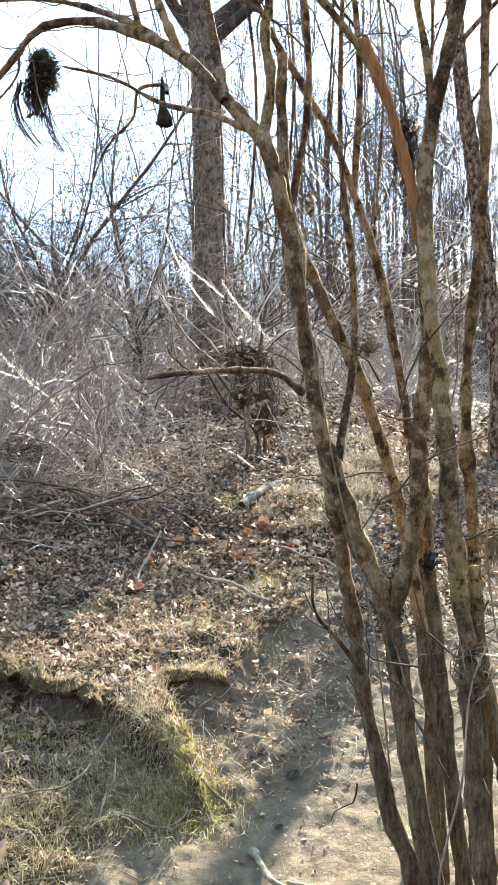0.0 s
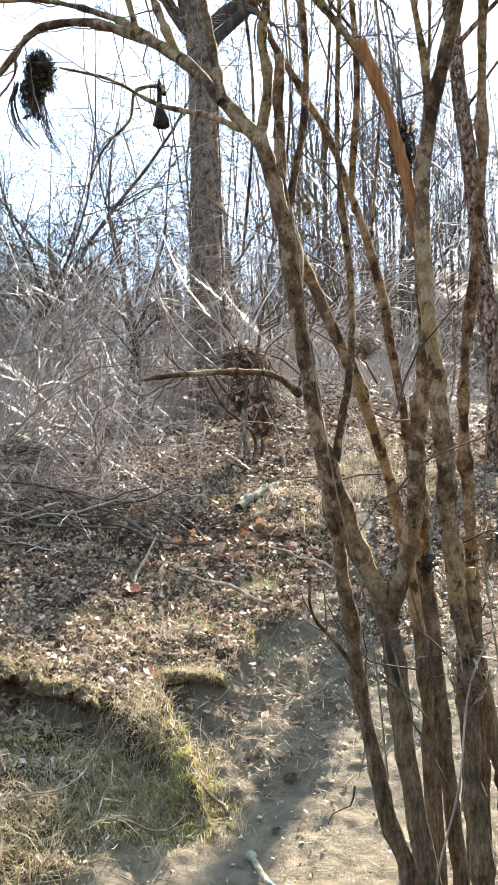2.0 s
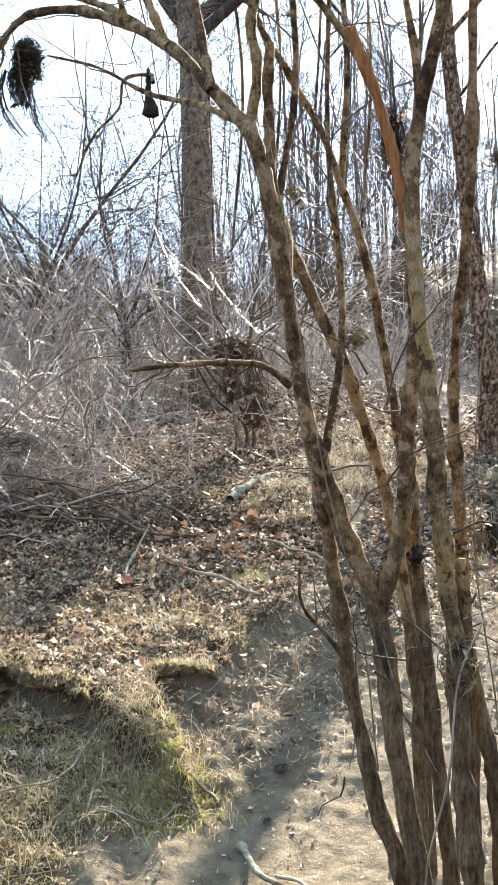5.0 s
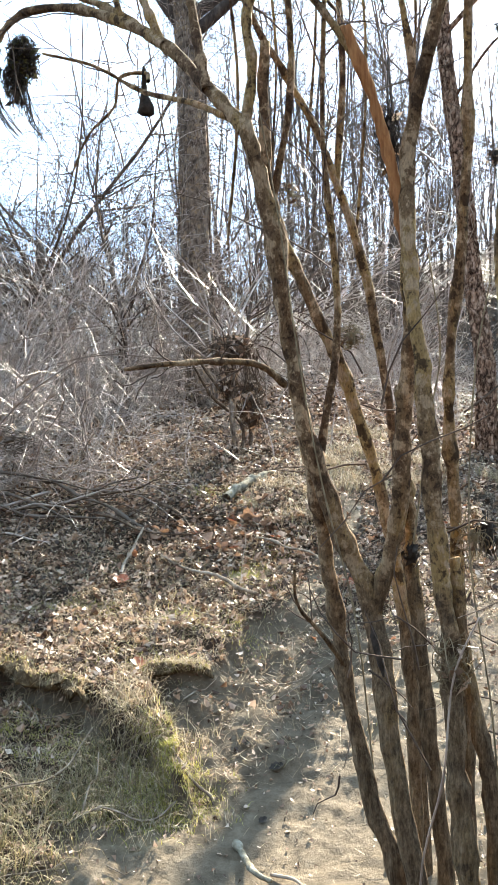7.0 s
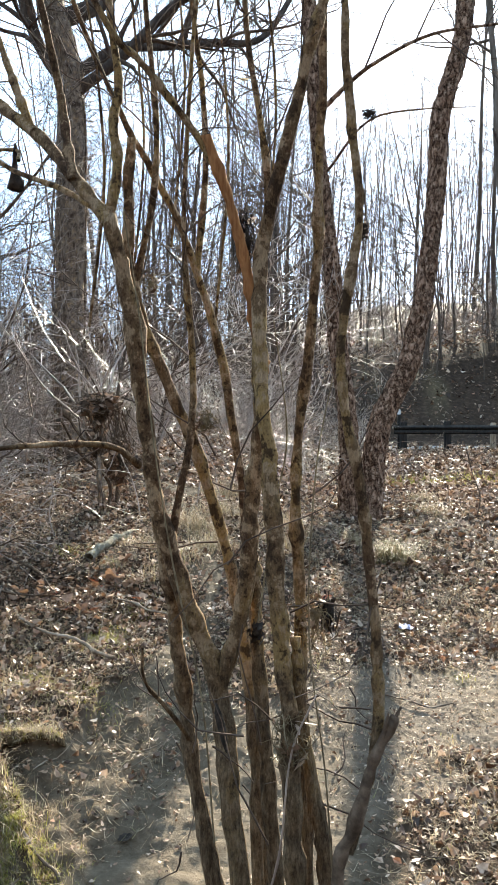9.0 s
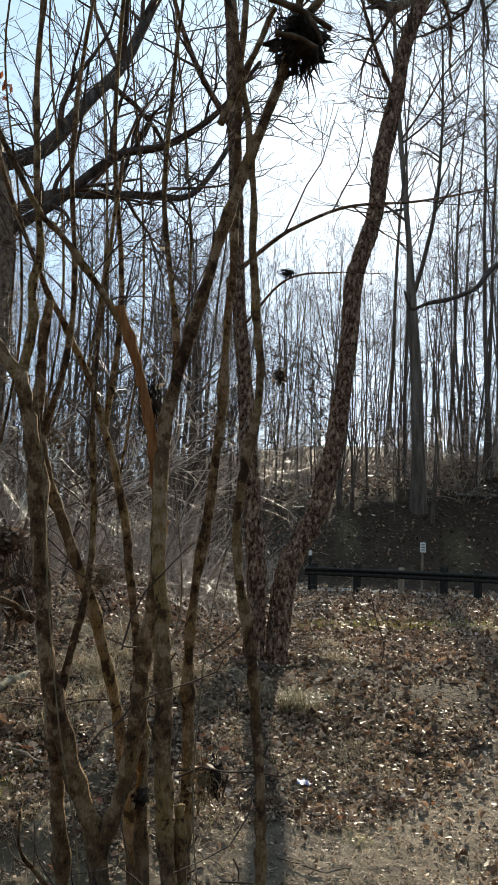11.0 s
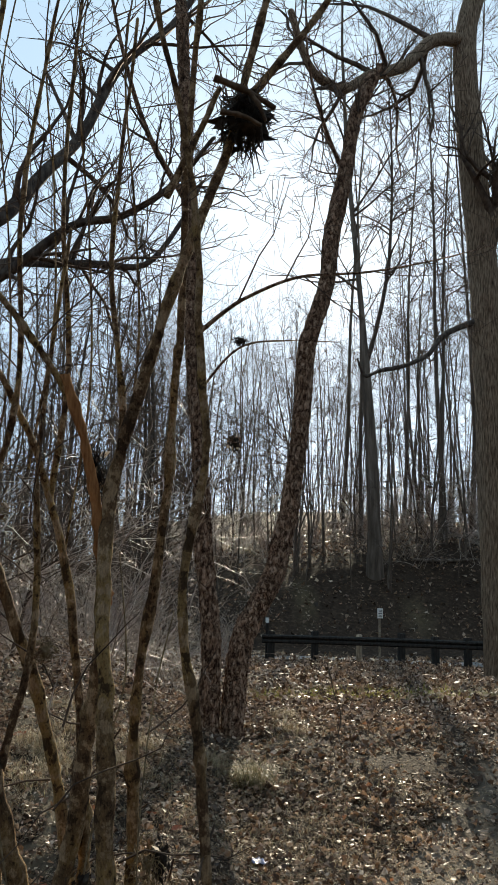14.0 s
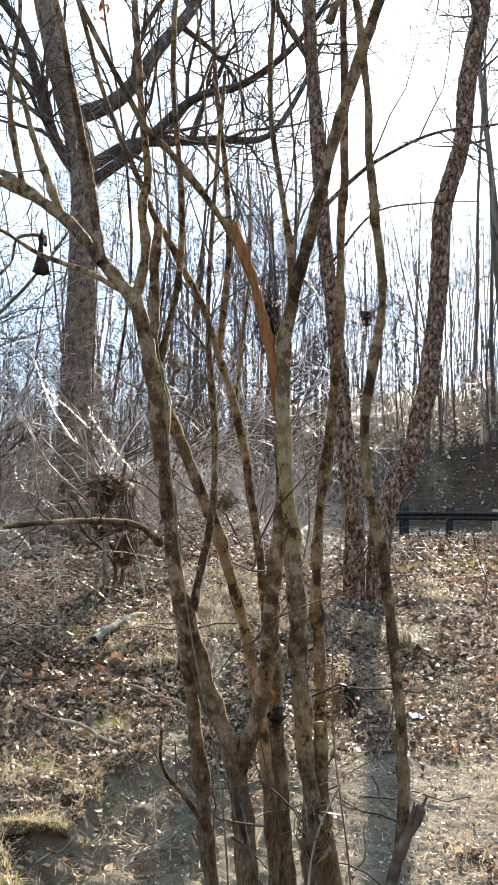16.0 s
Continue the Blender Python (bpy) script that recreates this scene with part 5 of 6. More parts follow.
# dead snag in the thicket
snag = thing("dead_snag", "grey snapped dead trunk leaning in the thicket", "tree", (-2.05, 10, .9))
part("trunk", stem_mesh("trunk", [(0, 0, -.1), (-.05, 0, .8), (-.13, .1, 1.46), (-.22, .2, 2.1)], .06, .018, 10, 8, 47, .2), BARK_FAR, snag)


# red and orange leaves that stand out
def lone_leaf(x, y, size, turn, mat_, label, lift=.015):
    n = 9
    u = np.linspace(0, 1, n)
    half = size * (.06 + .34 * np.sin(u * math.pi) * (1 + .35 * np.cos(u * 22)))
    mid = np.stack([u * size - size / 2, 0 * u, .25 * size * (u - .5) ** 2 * 4 * .6], -1)
    l, r = mid + np.stack([0 * u, half, half * .45], -1), mid + np.stack([0 * u, -half, half * .5], -1)
    v = np.stack([l, mid, r], 1).reshape(-1, 3)
    k = np.arange(n - 1)[:, None] * 3
    ob = part("oak_leaf", quad_mesh("oak_leaf", v, np.concatenate([k + (0, 1, 4, 3), k + (1, 2, 5, 4)])), mat_)
    ob.matrix_world = pose(x, y, float(land(x, y)) + lift, 12, -10, turn)
    return tagged(ob, label, "leaf", "stand-out fallen leaves")


for x, y, size, turn in ((.01, 5.13, .11, 20), (-.06, 5.2, .08, 80), (-.12, 5.35, .09, 140), (-.70, 4.62, .10, 75), (.49, 4.45, .09, 60), (-.505, 3.68, .085, 100), (.15, 5.05, .08, 200), (.45, 6.6, .1, 10), (-1.1, 3.03, .1, 30),
                         (-.25, 4.95, .08, 300), (-.1, 4.9, .07, 250), (-.35, 5.2, .08, 120), (.05, 5.4, .08, 60), (1.4, 5.6, .08, 15), (1.25, 5.7, .08, 190)):
    lone_leaf(x, y, size, turn, RED_LEAF, "curled rust-red oak leaf on dry grass")
for x, y, size, turn in ((.06, 3.17, .055, 15), (-.05, 3.3, .04, 100), (.0, 2.9, .035, 40)):
    lone_leaf(x, y, size, turn, SOOT, "dark wet leaf flat on sand", .008)
for x, y, size, turn in ((1.86, 3.4, .12, 20), (1.7, 3.35, .09, 120), (1.95, 3.5, .1, 250), (1.6, 3.5, .09, 310), (2.1, 3.45, .1, 60), (1.75, 3.55, .08, 200)):
    lone_leaf(x, y, size, turn, LITTER, "pale tan curled leaf at the trail edge")


# ---- flood debris caught in the branches ----
def tangle(name, at, size, count, label, category, mat_, r=.0022, ln=.9, seed=1, leaves=0, droop=0.0, leaf_mat=None, core=.62, scrap=1.0):
    """A matted knot: a lumpy core, fibres wound round it and scraps of leaf."""
    rng = np.random.default_rng(seed)
    half = .5 * np.array(size)
    ob = thing(name, label, category, at)
    u, w = np.meshgrid(np.linspace(0, 1, 13), np.arange(16) / 16 * 2 * math.pi, indexing="ij")
    q = np.stack([np.sin(u * math.pi) * np.cos(w), np.sin(u * math.pi) * np.sin(w), np.cos(u * math.pi)], -1).reshape(-1, 3)
    lump = 1 + .45 * lattice(q[:, 0] * 1.7 + seed * 5, q[:, 1] * 1.7 + q[:, 2] * 1.9, 70 + seed) + .25 * lattice(q[:, 0] * 5, q[:, 1] * 5 + q[:, 2] * 5, 80 + seed)
    i = (np.arange(12)[:, None] * 16 + np.arange(16)).ravel()
    j = (np.arange(12)[:, None] * 16 + (np.arange(16) + 1) % 16).ravel()
    part("matted_core", quad_mesh("matted_core", q * lump[:, None] * half * core * .72, np.stack([i, i + 16, j + 16, j], -1)), mat_, ob)
    strands = []
    for k in range(count):
        d = rng.normal(0, 1, 3)
        d /= np.linalg.norm(d)
        t = np.cross(d, rng.normal(0, 1, 3))
        t /= max(np.linalg.norm(t), 1e-6)
        a = np.linspace(0, rng.uniform(.6, 2.2) * ln, 7)[:, None]
        rad = rng.uniform(.6, 1.05) * (1 + .12 * rng.normal(0, 1, 7))[:, None]
        p = (d * np.cos(a) + t * np.sin(a)) * rad * half
        if k % 3 == 0:
            w = np.linspace(.35, rng.uniform(.8, 1.5), 7)[:, None]
            p = (d * w + t * .35 * np.sin(w * rng.uniform(1, 4))) * half + np.cumsum(rng.normal(0, .03, (7, 3)), 0) * half
        p[:, 2] -= droop * np.linspace(0, 1, 7) ** 2 * half[2] * rng.uniform(0, 1)
        strands.append((p, np.linspace(r, r * .5, 7)))
    tagged(part("fibre_mat", quad_mesh("fibre_mat", *sweep(strands, 3)), mat_, ob), kind="stuff")
    if leaves:
        n = leaves
        d = rng.normal(0, 1, (n, 3))
        c = d / np.linalg.norm(d, axis=1, keepdims=True) * rng.uniform(.45, 1.05, (n, 1)) * half
        c[:, 2] -= droop * half[2] * rng.uniform(0, .5, n)
        e1 = rng.normal(0, 1, (n, 3)) - d * .4
        e1 /= np.linalg.norm(e1, axis=1, keepdims=True)
        e2 = np.cross(e1, d + rng.normal(0, .5, (n, 3)))
        e2 /= np.linalg.norm(e2, axis=1, keepdims=True)
        s = scrap * min(size) * rng.uniform(.12, .34, (n, 1))
        v = np.stack([c - e1 * s, c + e2 * s * .5, c + e1 * s, c - e2 * s * .4], 1).reshape(-1, 3)
        tagged(part("caught_leaves", quad_mesh("caught_leaves", v, np.arange(4 * n).reshape(-1, 4), False), leaf_mat or SOOT, ob), kind="stuff")
    return ob


nest = tangle("flood_debris_nest", (.765, 2.2, 3.2), (.165, .15, .185), 200, "dark leafy debris nest wedged in a stem fork", "debris", SOOT, .0022, .9, 1, 60, .25)
rng = np.random.default_rng(402)
cage = [limb(rng, (rng.uniform(-.07, .05), rng.normal(0, .03), rng.uniform(.03, .07)), (rng.normal(.3, .7), rng.normal(0, .3), rng.uniform(.1, 1)), rng.uniform(.07, .17), .0018, .0009, 6, .3, -.02) for _ in range(34)]
tagged(part("twig_cage", quad_mesh("twig_cage", *sweep(cage, 4)), TWIG, nest, "loose dark twigs above the nest"), kind="stuff")
tails = [limb(rng, (rng.uniform(-.02, .05), rng.normal(0, .03), -.05), (rng.normal(.15, .3), rng.normal(0, .2), -1), rng.uniform(.05, .13), .004, .001, 6, .16, -.1) for _ in range(16)]
tagged(part("hanging_tail", quad_mesh("hanging_tail", *sweep(tails, 4)), SOOT, nest, "dark strands hanging below the nest"), kind="stuff")
for p, q, r0 in (((-.11, -.07, .075), (.075, -.085, .005), .011), ((-.09, -.08, -.035), (.03, -.09, -.06), .009), ((.0, -.085, .035), (.045, -.09, -.045), .008)):
    part("bark_strip", stem_mesh("bark_strip", [p, (np.array(p) + np.array(q)) / 2 + (0, -.006, .006), q], r0, r0 * .6, 8, 6, 7), DEBRIS, nest, "flat brown bark strip")
tangle("flood_debris_knot", (0.153, 2.400, 2.013), (.06, .05, .06), 50, "brown leaf and straw knot snagged on thin twigs", "debris", STRAW_FIBRE, .0014, .9, 24, 16, .2, LITTER, .4)
tangle("flood_debris_knot", (.4, 2.3, 2.12), (.07, .065, .16), 130, "grey-brown matted debris beside torn wood", "debris", SOOT, .0015, .9, 2, 20, leaf_mat=LITTER)
tangle("flood_debris_knot", (.30, 2.42, 1.63), (.07, .06, .07), 60, "brown debris knot caught on a stem", "debris", STRAW_FIBRE, .0015, .9, 3, 14, leaf_mat=LITTER)
tangle("straw_wrap", (.485, 2.11, .82), (.10, .10, .16), 90, "dried straw wound round the stems", "debris", STRAW_FIBRE, .0018, 1.0, 4, 10, 0, LITTER, .45)
tangle("straw_wrap", (.60, 2.34, 1.08), (.09, .09, .16), 70, "dry grass bundle hanging on a stem", "debris", STRAW_FIBRE, .0018, 1.1, 5, 12, .8, LITTER, .4)
tangle("dark_debris", (.635, 2.33, 1.10), (.06, .05, .12), 14, "black rotted scrap hanging on a stem", "debris", SOOT, .0015, .9, 6, 60, .3)
tangle("straw_wrap", (.43, 2.29, 1.06), (.06, .06, .09), 16, "dark debris knot between the stems", "debris", SOOT, .0012, .8, 7, 40)
MOSSY = leafy("olive_moss_scrap", [(0.0, (0.02, 0.018, 0.008)), (0.6, (0.07, 0.065, 0.025)), (1.0, (0.16, 0.145, 0.06))], 0.8, 0.2)
moss_clump = tangle("hanging_debris_clump", (-.665, 3.02, 2.60), (.105, .10, .15), 320, "dark mossy flood debris clump hanging from branch", "debris", SOOT, .0016, .8, 8, 420, .5, MOSSY, .8, .38)
tangle("hanging_debris_clump", (-.70, 3.02, 2.53), (.075, .07, .15), 200, "dark stringy debris hanging below mossy clump", "debris", SOOT, .0014, .8, 18, 40, .8, None, .4)
rng = np.random.default_rng(9)
tails = []
for line in ([(-0.080, -0.040), (-0.099, -0.102), (-0.089, -0.167), (-0.064, -0.214), (-0.034, -0.250)],
             [(-0.011, -0.070), (-0.003, -0.125), (0.008, -0.190), (0.029, -0.231), (0.050, -0.262)]):
    line = curve_through([(x, 0, z) for x, z in line], 3)
    for k in range(14):
        tails.append((line + np.cumsum(rng.normal(0, .003, line.shape), 0) + rng.normal(0, .005, 3), np.linspace(.002, .001, len(line)) * rng.uniform(.6, 1.4)))
tagged(part("tail", quad_mesh("tail", *sweep(tails, 3)), SOOT, moss_clump), kind="stuff")
bag = thing("hanging_leaf_clump", "black shrivelled leaf clump hanging from twig", "debris", (-.278, 3.07, 2.49))
v, f = sweep([(np.array([(0, 0, .08), (.004, 0, .05), (-.004, 0, .02), (0, 0, -.01), (.002, 0, -.05), (.0, 0, -.075), (0, 0, -.085)]), np.array([.004, .012, .008, .012, .026, .03, .008]))], 8)
v = v * (1, .6, 1) + .004 * np.stack([lattice(v[:, 2] * 60 + k, v[:, 0] * 90 + 5, 40 + k) for k in range(3)], -1)
part("husk", quad_mesh("husk", v, f), SOOT, bag)
tangle("vine_debris_shelf", (-.10, 6.98, 1.66), (.34, .28, .2), 240, "dark brown root and leaf debris piled on vine stems", "debris", DEBRIS, .004, 1.0, 10, 150, .3, LITTER, .5)
roots = thing("hanging_root_mass", "dark dead roots trailing beneath the debris pile", "debris", (-.05, 6.98, 1.6))
rng = np.random.default_rng(15)
strands = []
for k in range(36):
    p0 = (rng.uniform(-.14, .18), rng.normal(0, .07), rng.uniform(-.05, .05))
    strands.append(limb(rng, p0, (rng.normal(.05, .25), rng.normal(0, .2), -1), rng.uniform(.12, .6), rng.uniform(.002, .006), .0015, 8, .3, -.05))
tagged(part("root_mat", quad_mesh("root_mat", *sweep(strands, 4)), DEBRIS, roots), kind="stuff")
tangle("vine_debris_lump", (.05, 6.98, 1.25), (.2, .16, .42), 200, "brown matted lump hanging in dead vines", "debris", DEBRIS, .003, .8, 11, 130, .7, LITTER, .45)
tangle("vine_debris_lump", (-.13, 7.0, 1.42), (.16, .16, .34), 160, "dark matted debris wrapped on vine stems", "debris", DEBRIS, .003, .8, 21, 90, .6, LITTER, .45)
props = thing("dead_vine_stems", "brown twisted vine stems rising through the debris", "vine", (-.1, 7.0, .8))
rng = np.random.default_rng(17)
for k in range(5):
    x0, x1, z1 = rng.normal(0, .05), rng.normal(-.02, .12), rng.uniform(.7, 1.05)
    part("vine_stem", stem_mesh("vine_stem", [(x0, rng.normal(0, .05), -.12), (x0 + rng.normal(0, .04), rng.normal(0, .05), z1 * .3), (x0 * .5 + x1 * .5 + rng.normal(0, .03), rng.normal(0, .05), z1 * .65), (x1, 0, z1)], rng.uniform(.012, .022), .010, 8, 8, 60 + k, .3), DEBRIS if k % 2 else VINE, props)
for k in range(10):
    a, ln = rng.uniform(0, 6.28), rng.uniform(.6, 1.4)
    p, r = limb(rng, (rng.normal(0, .06), rng.normal(0, .05), rng.uniform(.5, .95)), (.5 * math.cos(a), .3 * math.sin(a), 1), ln, rng.uniform(.006, .012), .003, 10, .13, -.07)
    sprays = [(p, r)]
    branch_out(rng, (p, r), [(5, .3, 5)], sprays, .0025, .3, 0, .2)
    part("upper_cane", quad_mesh("upper_cane", *sweep(sprays, 5)), CANE, props)
pile = thing("brush_pile", "low heap of brown dead branches at thicket edge", "branches", (-1.3, 5.65, .75))
for k in range(24):
    x, y, a = rng.normal(-.2, .35), rng.normal(0, .2), rng.normal(0, .45) + (math.pi if rng.uniform() < .3 else 0)
    p, r = limb(rng, (x, y, float(land(x - 1.3, y + 5.65)) - .75 + rng.uniform(.02, .17)), (math.cos(a), -.5 * abs(math.sin(a)) - .2, rng.normal(-.05, .15)), rng.uniform(.45, 1.1), rng.uniform(.005, .012), .003, 9, .12, -.02)
    p[:, 2] = np.maximum(p[:, 2], land(p[:, 0] - 1.3, p[:, 1] + 5.65) - .75 + .015)
    sprays = [(p, r)]
    branch_out(rng, (p, r), [(4, .35, 4)], sprays, .002, .3, 0, .2)
    part("branch", quad_mesh("branch", *sweep(sprays, 5)), DEBRIS if k % 4 else CANE, pile)
tangle("flood_debris_heap", (-1.55, 5.75, 1.12), (.34, .28, .2), 80, "brown root debris caught in brambles", "debris", BARK_FAR, .004, .9, 12, 10, .5, LITTER, .3)
tangle("small_nest", (2.38, 8.0, 4.33), (.16, .14, .10), 60, "small dark twig nest on thin branch", "nest", SOOT, .004, .9, 13, 14)
tangle("small_nest", (3.45, 12.0, 4.05), (.22, .2, .26), 70, "round brown leaf nest high in sapling", "nest", SOOT, .005, .9, 14, 30, 0, LITTER)

# scraps of colour
leaf = lone_leaf(.53, 3.2, .05, 40, STRAW, "pale yellow dead leaf caught on a twig")
leaf.location = (.53, 3.2, 2.86)
cluster = tangle("orange_leaf_cluster", (-.07, 2.55, 3.1), (.06, .05, .10), 8, "small cluster of orange dead leaves on a limb", "leaves", TWIG, .001, .9, 16, 22, .3, RED_LEAF, .2)
BLUE, bn, bl, bp = material("faded_blue_plastic", 0.45)
bg = noise_node(bn, bl, 40, 4)
br = ramp(bn, [(.3, (.05, .07, .16)), (.7, (.14, .18, .32))])
bl.new(bg.outputs["Fac"], br.inputs[0])
bl.new(br.outputs[0], bp.inputs["Base Color"])
for x, y, z, size in ((1.89, 5.47, None, .09),):
    u, w = np.meshgrid(np.linspace(-1, 1, 9), np.linspace(-1, 1, 9))
    v = np.stack([u * size * .6 + .01 * lattice(w * 3, u * 2 + x, 91), w * size * .5, .012 + .022 * lattice(u * 2.3 + x, w * 2.3, 92)], -1).reshape(-1, 3)
    i = (np.arange(8)[:, None] * 9 + np.arange(8)).ravel()
    ob = part("plastic_scrap", quad_mesh("plastic_scrap", v, np.stack([i, i + 1, i + 10, i + 9], -1)), BLUE)
    ob.matrix_world = pose(x, y, float(land(x, y)) + .012 if z is None else z, 0 if z is None else 80, 0, 25)
    tagged(ob, "crumpled faded blue plastic scrap among leaves" if z is None else "dark blue plastic scrap snagged on a stem", "scrap")

rng = np.random.default_rng(77)
xy = np.stack([rng.normal(.0, .35, 420), rng.normal(5.15, .22, 420)], -1)
tagged(part("rust_leaves", leaf_field("rust_leaves", xy[:300], .045, rng, .03, .4), RUST_LEAF), "drift of rust-brown oak leaves in dry grass", "leaves", kind="stuff")

# green grass tussock by the trail
def tussock(x, y, n, length, label, mat_=None):
    rng = np.random.default_rng(int(abs(x) * 100 + y * 10))
    xy = np.stack([rng.normal(0, .09, n), rng.normal(0, .07, n)], -1)
    ob = part("grass_tussock", blade_field("grass_tussock", xy, length, .0016, rng, 1.8, land(xy[:, 0] + x, xy[:, 1] + y) - float(land(x, y))), mat_ or STRAW)
    ob.location = (x, y, float(land(x, y)))
    return tagged(ob, label, "grass", "grass tussocks", "stuff")


DULL_GREEN = leafy("dull_green_blade", [(0.0, (0.09, 0.082, 0.035)), (0.6, (0.2, 0.17, 0.075)), (1.0, (0.38, 0.3, 0.16))], 0.6, 0.3)
tussock(2.3, 7.0, 700, .22, "dark green grass tussock beside the trail", DULL_GREEN)
tussock(2.05, 7.3, 400, .18, "straw grass tussock beside the trail")
for x, y, n, l in ((.55, 6.3, 500, .16), (.85, 6.7, 420, .17), (.7, 5.9, 420, .14), (1.1, 6.3, 380, .15), (1.0, 7.4, 420, .18), (1.4, 6.9, 360, .16)):
    tussock(x, y, n, l, "golden straw grass tussock among fallen leaves")
for x, y, n, l in ((-.62, 3.05, 160, .09), (-.85, 3.1, 130, .09), (-.35, 3.3, 200, .08), (-.95, 2.95, 120, .09), (-.5, 3.42, 250, .09)):
    tussock(x, y, n, l, "drooping dry grass tuft over the bank", STRAW)
for x, y, n, l in ((-.56, 3.24, 200, .14), (-.5, 3.1, 130, .13), (-.36, 2.9, 120, .1), (-.5, 2.96, 180, .12), (-.62, 3.08, 180, .12), (-.46, 2.98, 120, .13)):
    tussock(x, y, n, l, "long dead grass drooping from the turf spur", STRAW if n < 150 else DULL_GREEN)
for x, y, n, l in ((-.9, 2.75, 170, .1), (-.72, 2.62, 150, .09), (-1.02, 2.95, 170, .11), (-.82, 2.95, 170, .1), (-.95, 2.55, 150, .09), (-.62, 2.95, 150, .1)):
    tussock(x, y, n, l, "olive-green grass tuft on the shaded slope", DULL_GREEN)
for x, y, n, l in ((.3, 5.3, 260, .12), (.42, 5.6, 260, .13), (.2, 5.9, 240, .12), (.6, 6.2, 240, .13), (1.3, 6.4, 260, .14), (1.7, 6.0, 220, .1), (3.2, 8.6, 300, .16), (2.5, 9.3, 300, .15), (3.4, 9.5, 300, .16)):
    tussock(x, y, n, l, "pale dry grass tuft among leaves")
for x, y, n, l in ((-.36, 3.04, 900, .028), (-.31, 2.97, 700, .026), (-.43, 3.1, 700, .028), (-.4, 2.96, 500, .03), (-.52, 3.75, 60, .06), (.0, 4.5, 140, .03), (-.25, 5.75, 160, .05), (-.42, 3.2, 500, .035), (-.36, 3.08, 350, .035), (-.58, 3.02, 300, .03), (-.8, 3.3, 350, .03), (-.98, 3.42, 300, .035), (-.12, 4.0, 300, .028), (-.35, 4.15, 300, .025), (-.78, 4.35, 350, .025), (.1, 4.9, 150, .04)):
    tussock(x, y, n, l, "small bright green moss tuft", GREEN)

# ---- guard rail and sign ----
PAINT, pn, pl, pp = material("creosoted_timber", 0.7)
pg = noise_node(pn, pl, 18, 6, (1, 1, .2))
pr = ramp(pn, [(.3, (.012, .011, .010)), (.7, (.045, .04, .035))])
pl.new(pg.outputs["Fac"], pr.inputs[0])
pl.new(pr.outputs[0], pp.inputs["Base Color"])
pp.inputs["Specular IOR Level"].default_value = .15
SIGN_WHITE, sn, sl, sp = material("white_sign_paint", 0.5)
sg = noise_node(sn, sl, 30, 4)
sr = ramp(sn, [(.3, (.62, .61, .57)), (.7, (.78, .77, .74))])
sl.new(sg.outputs["Fac"], sr.inputs[0])
sl.new(sr.outputs[0], sp.inputs["Base Color"])
INK, _, _, ip = material("dark_sign_ink", 0.6)
ip.inputs["Base Color"].default_value = (.05, .05, .05, 1)

def box_mesh(name, sx, sy, sz, bevel):
    bm = bmesh.new()
    bmesh.ops.create_cube(bm, size=1)
    bmesh.ops.scale(bm, vec=(sx, sy, sz), verts=bm.verts)
    bmesh.ops.bevel(bm, geom=bm.edges[:], offset=bevel, segments=2, affect="EDGES")
    me = bpy.data.meshes.new(name)
    bm.to_mesh(me)
    bm.free()
    return me


RAIL = [(7.0, 21.9), (7.25, 21.84), (8.35, 21.6), (10.32, 20.64), (11.04, 20.21), (11.7, 19.78), (12.6, 19.1), (14, 17.8)]
ROAD = bark("pale_worn_asphalt", (0.1, 0.098, 0.094), (0.19, 0.185, 0.178), (0.28, 0.272, 0.26), 25, (1, 1, 1), 0.004)
rx = np.linspace(3.5, 16, 60)
ry = np.interp(rx, [3.5, 7.0, 8.34, 10.05, 11.4, 14, 16], [22.9, 22.5, 22.2, 21.5, 20.7, 18.7, 17.2])
rb = np.stack([np.stack([rx, ry, land(rx, ry) + .02], -1), np.stack([rx + .25, ry + .55, land(rx + .25, ry + .55) + .05], -1), np.stack([rx + .5, ry + 1.1, land(rx + .5, ry + 1.1) + .02], -1)], 1).reshape(-1, 3)
ri = np.arange(59)[:, None] * 3
tagged(part("road", quad_mesh("road", rb, np.concatenate([ri + (0, 3, 4, 1), ri + (1, 4, 5, 2)])), ROAD), "pale grey worn asphalt lane behind the guard rail", "road", kind="structure")
rail = thing("guard_rail", "dark timber guard rail along the road edge", "guard rail", (7.19, 21.8, .33))
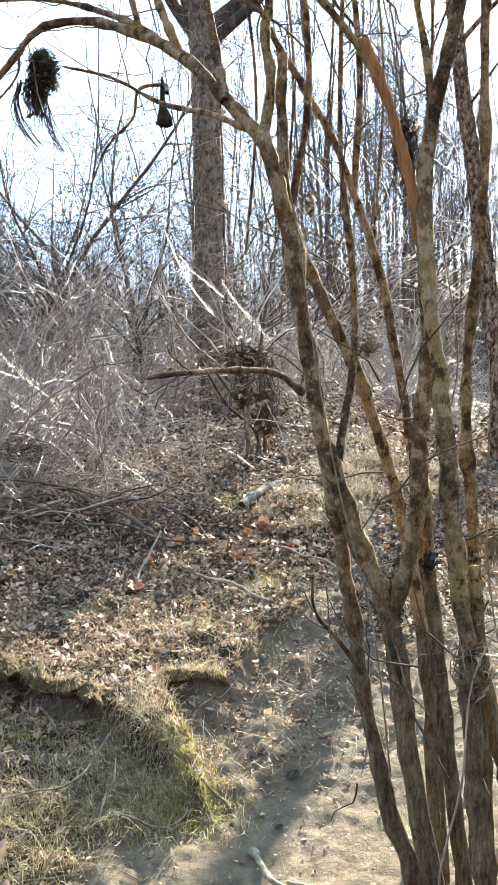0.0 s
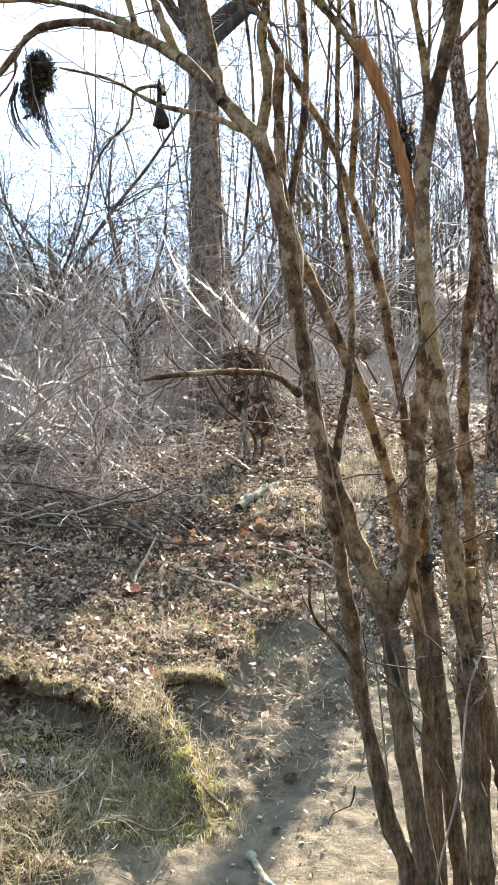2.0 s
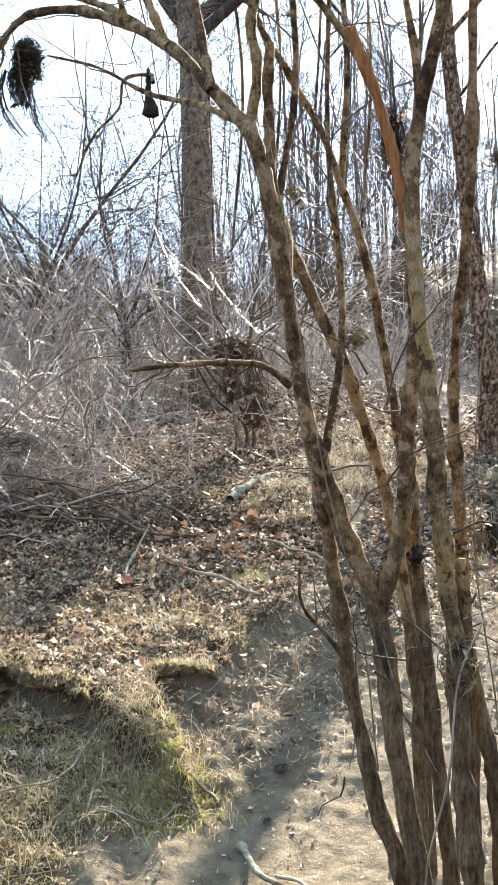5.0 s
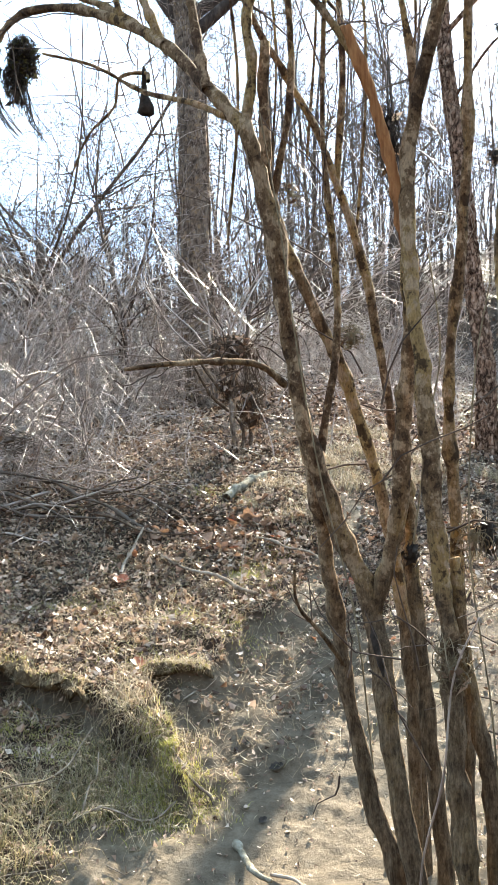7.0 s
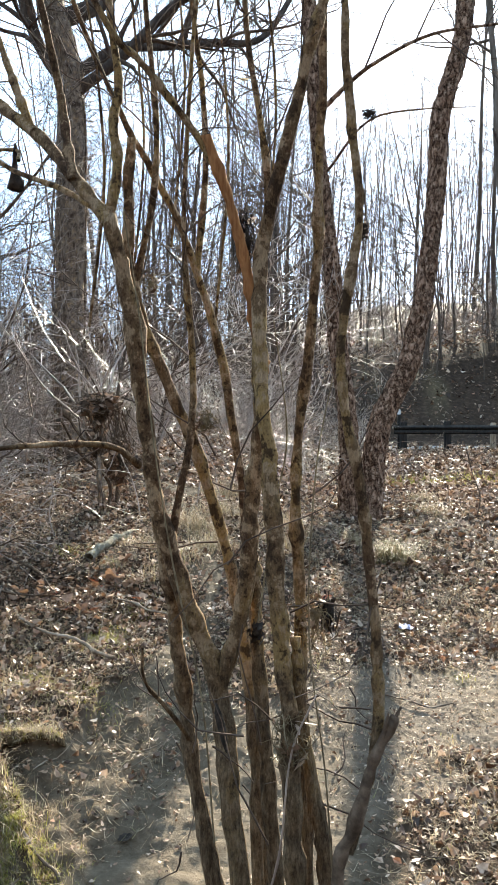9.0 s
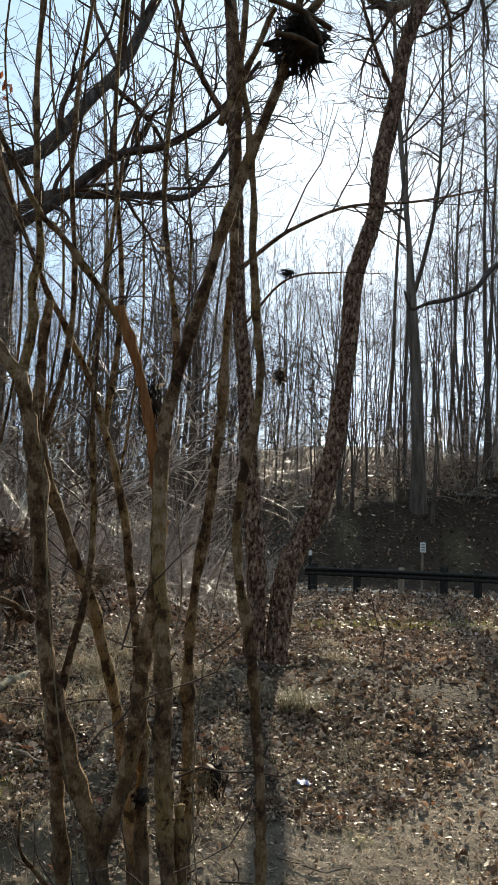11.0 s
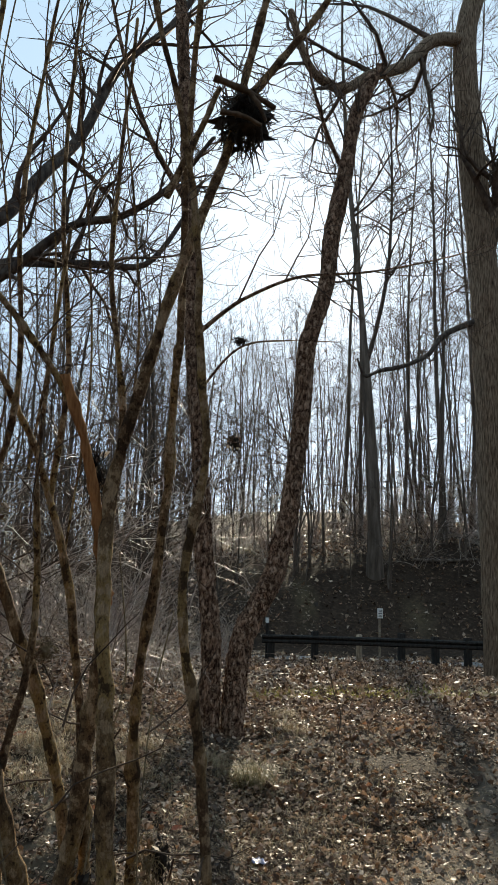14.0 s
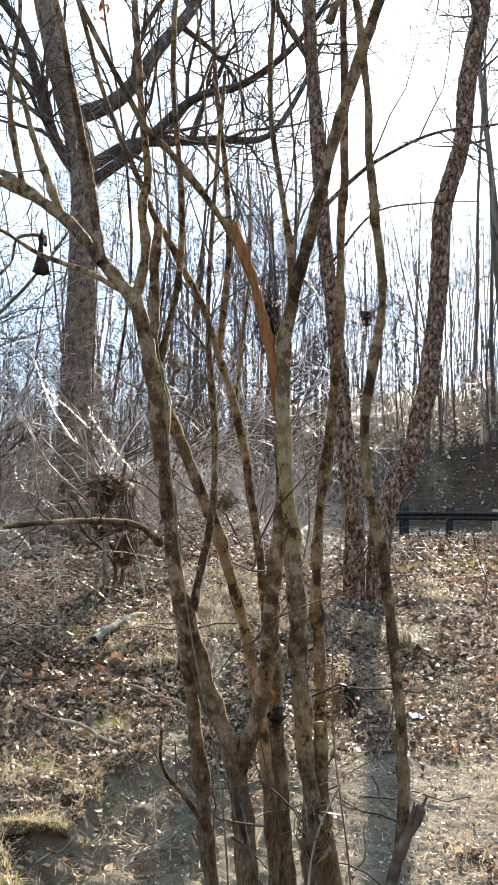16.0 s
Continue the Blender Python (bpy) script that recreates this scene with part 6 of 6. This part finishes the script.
for k, (x, y) in enumerate(RAIL[1:]):
    z = float(land(x, y))
    ob = part("post", box_mesh("post", .16, .16, 1.05, .015), PAINT, rail)
    ob.location = (x - 7.19, y - 21.8, z + .23 - .33)
rp = curve_through([(x - 7.19, y - 21.8 - .1, .55) for x, y in RAIL], 6)
prof = np.array([(-.11, .02), (-.08, -.03), (-.04, -.03), (0, .025), (.04, -.03), (.08, -.03), (.11, .02), (.11, .035), (0, .04), (-.11, .035)])
rv = (rp[:, None] + np.stack([0 * prof[:, 0], prof[:, 1], prof[:, 0]], -1)[None]).reshape(-1, 3)
m_, n_ = len(rp), len(prof)
ri = np.arange(m_ - 1)[:, None, None] * n_
rj = np.arange(n_)[None, :, None]
rk = (rj + 1) % n_
part("beam", quad_mesh("beam", rv, np.concatenate([ri + rj, ri + rk, ri + n_ + rk, ri + n_ + rj], -1).reshape(-1, 4), False), PAINT, rail, "corrugated dark rail beam")
PALE_TIMBER = bark("weathered_pale_timber", (0.2, 0.155, 0.11), (0.4, 0.32, 0.24), (0.6, 0.51, 0.4), 30, (1, 1, 0.2), 0.01)
post = part("marker_post", box_mesh("marker_post", .13, .13, .95, .02), PALE_TIMBER)
post.location = (9.45, 21.3, float(land(9.45, 21.3)) + .24)
tagged(post, "weathered pale timber post beside guard rail", "post")
cap = part("marker_post", box_mesh("marker_post_thin", .07, .07, 1.15, .01), PAINT)
cap.location = (7.22, 22.1, float(land(7.22, 22.1)) + .5)
tagged(cap, "thin dark marker post with a pale tip", "post")
tip = part("tip", box_mesh("tip", .074, .074, .14, .01), SIGN_WHITE, cap, "pale painted tip")
tip.location = (0, 0, .52)
zs = float(land(10.64, 22.6))
sign = thing("road_sign", "small white road sign on a thin post", "sign", (10.64, 22.6, zs))
pst = part("post", box_mesh("sign_post", .06, .05, 1.15, .006), DEADWOOD, sign)
pst.location = (0, .03, .52)
pan = part("panel", box_mesh("panel", .17, .012, .27, .004), SIGN_WHITE, sign)
pan.location = (0, 0, 1.24)
for k in range(5):
    bar = part("text_bar", box_mesh("text_bar", .11 - .02 * (k % 2), .004, .018, .001), INK, pan, "dark printed bar")
    bar.location = (0, -.009, .09 - .045 * k)
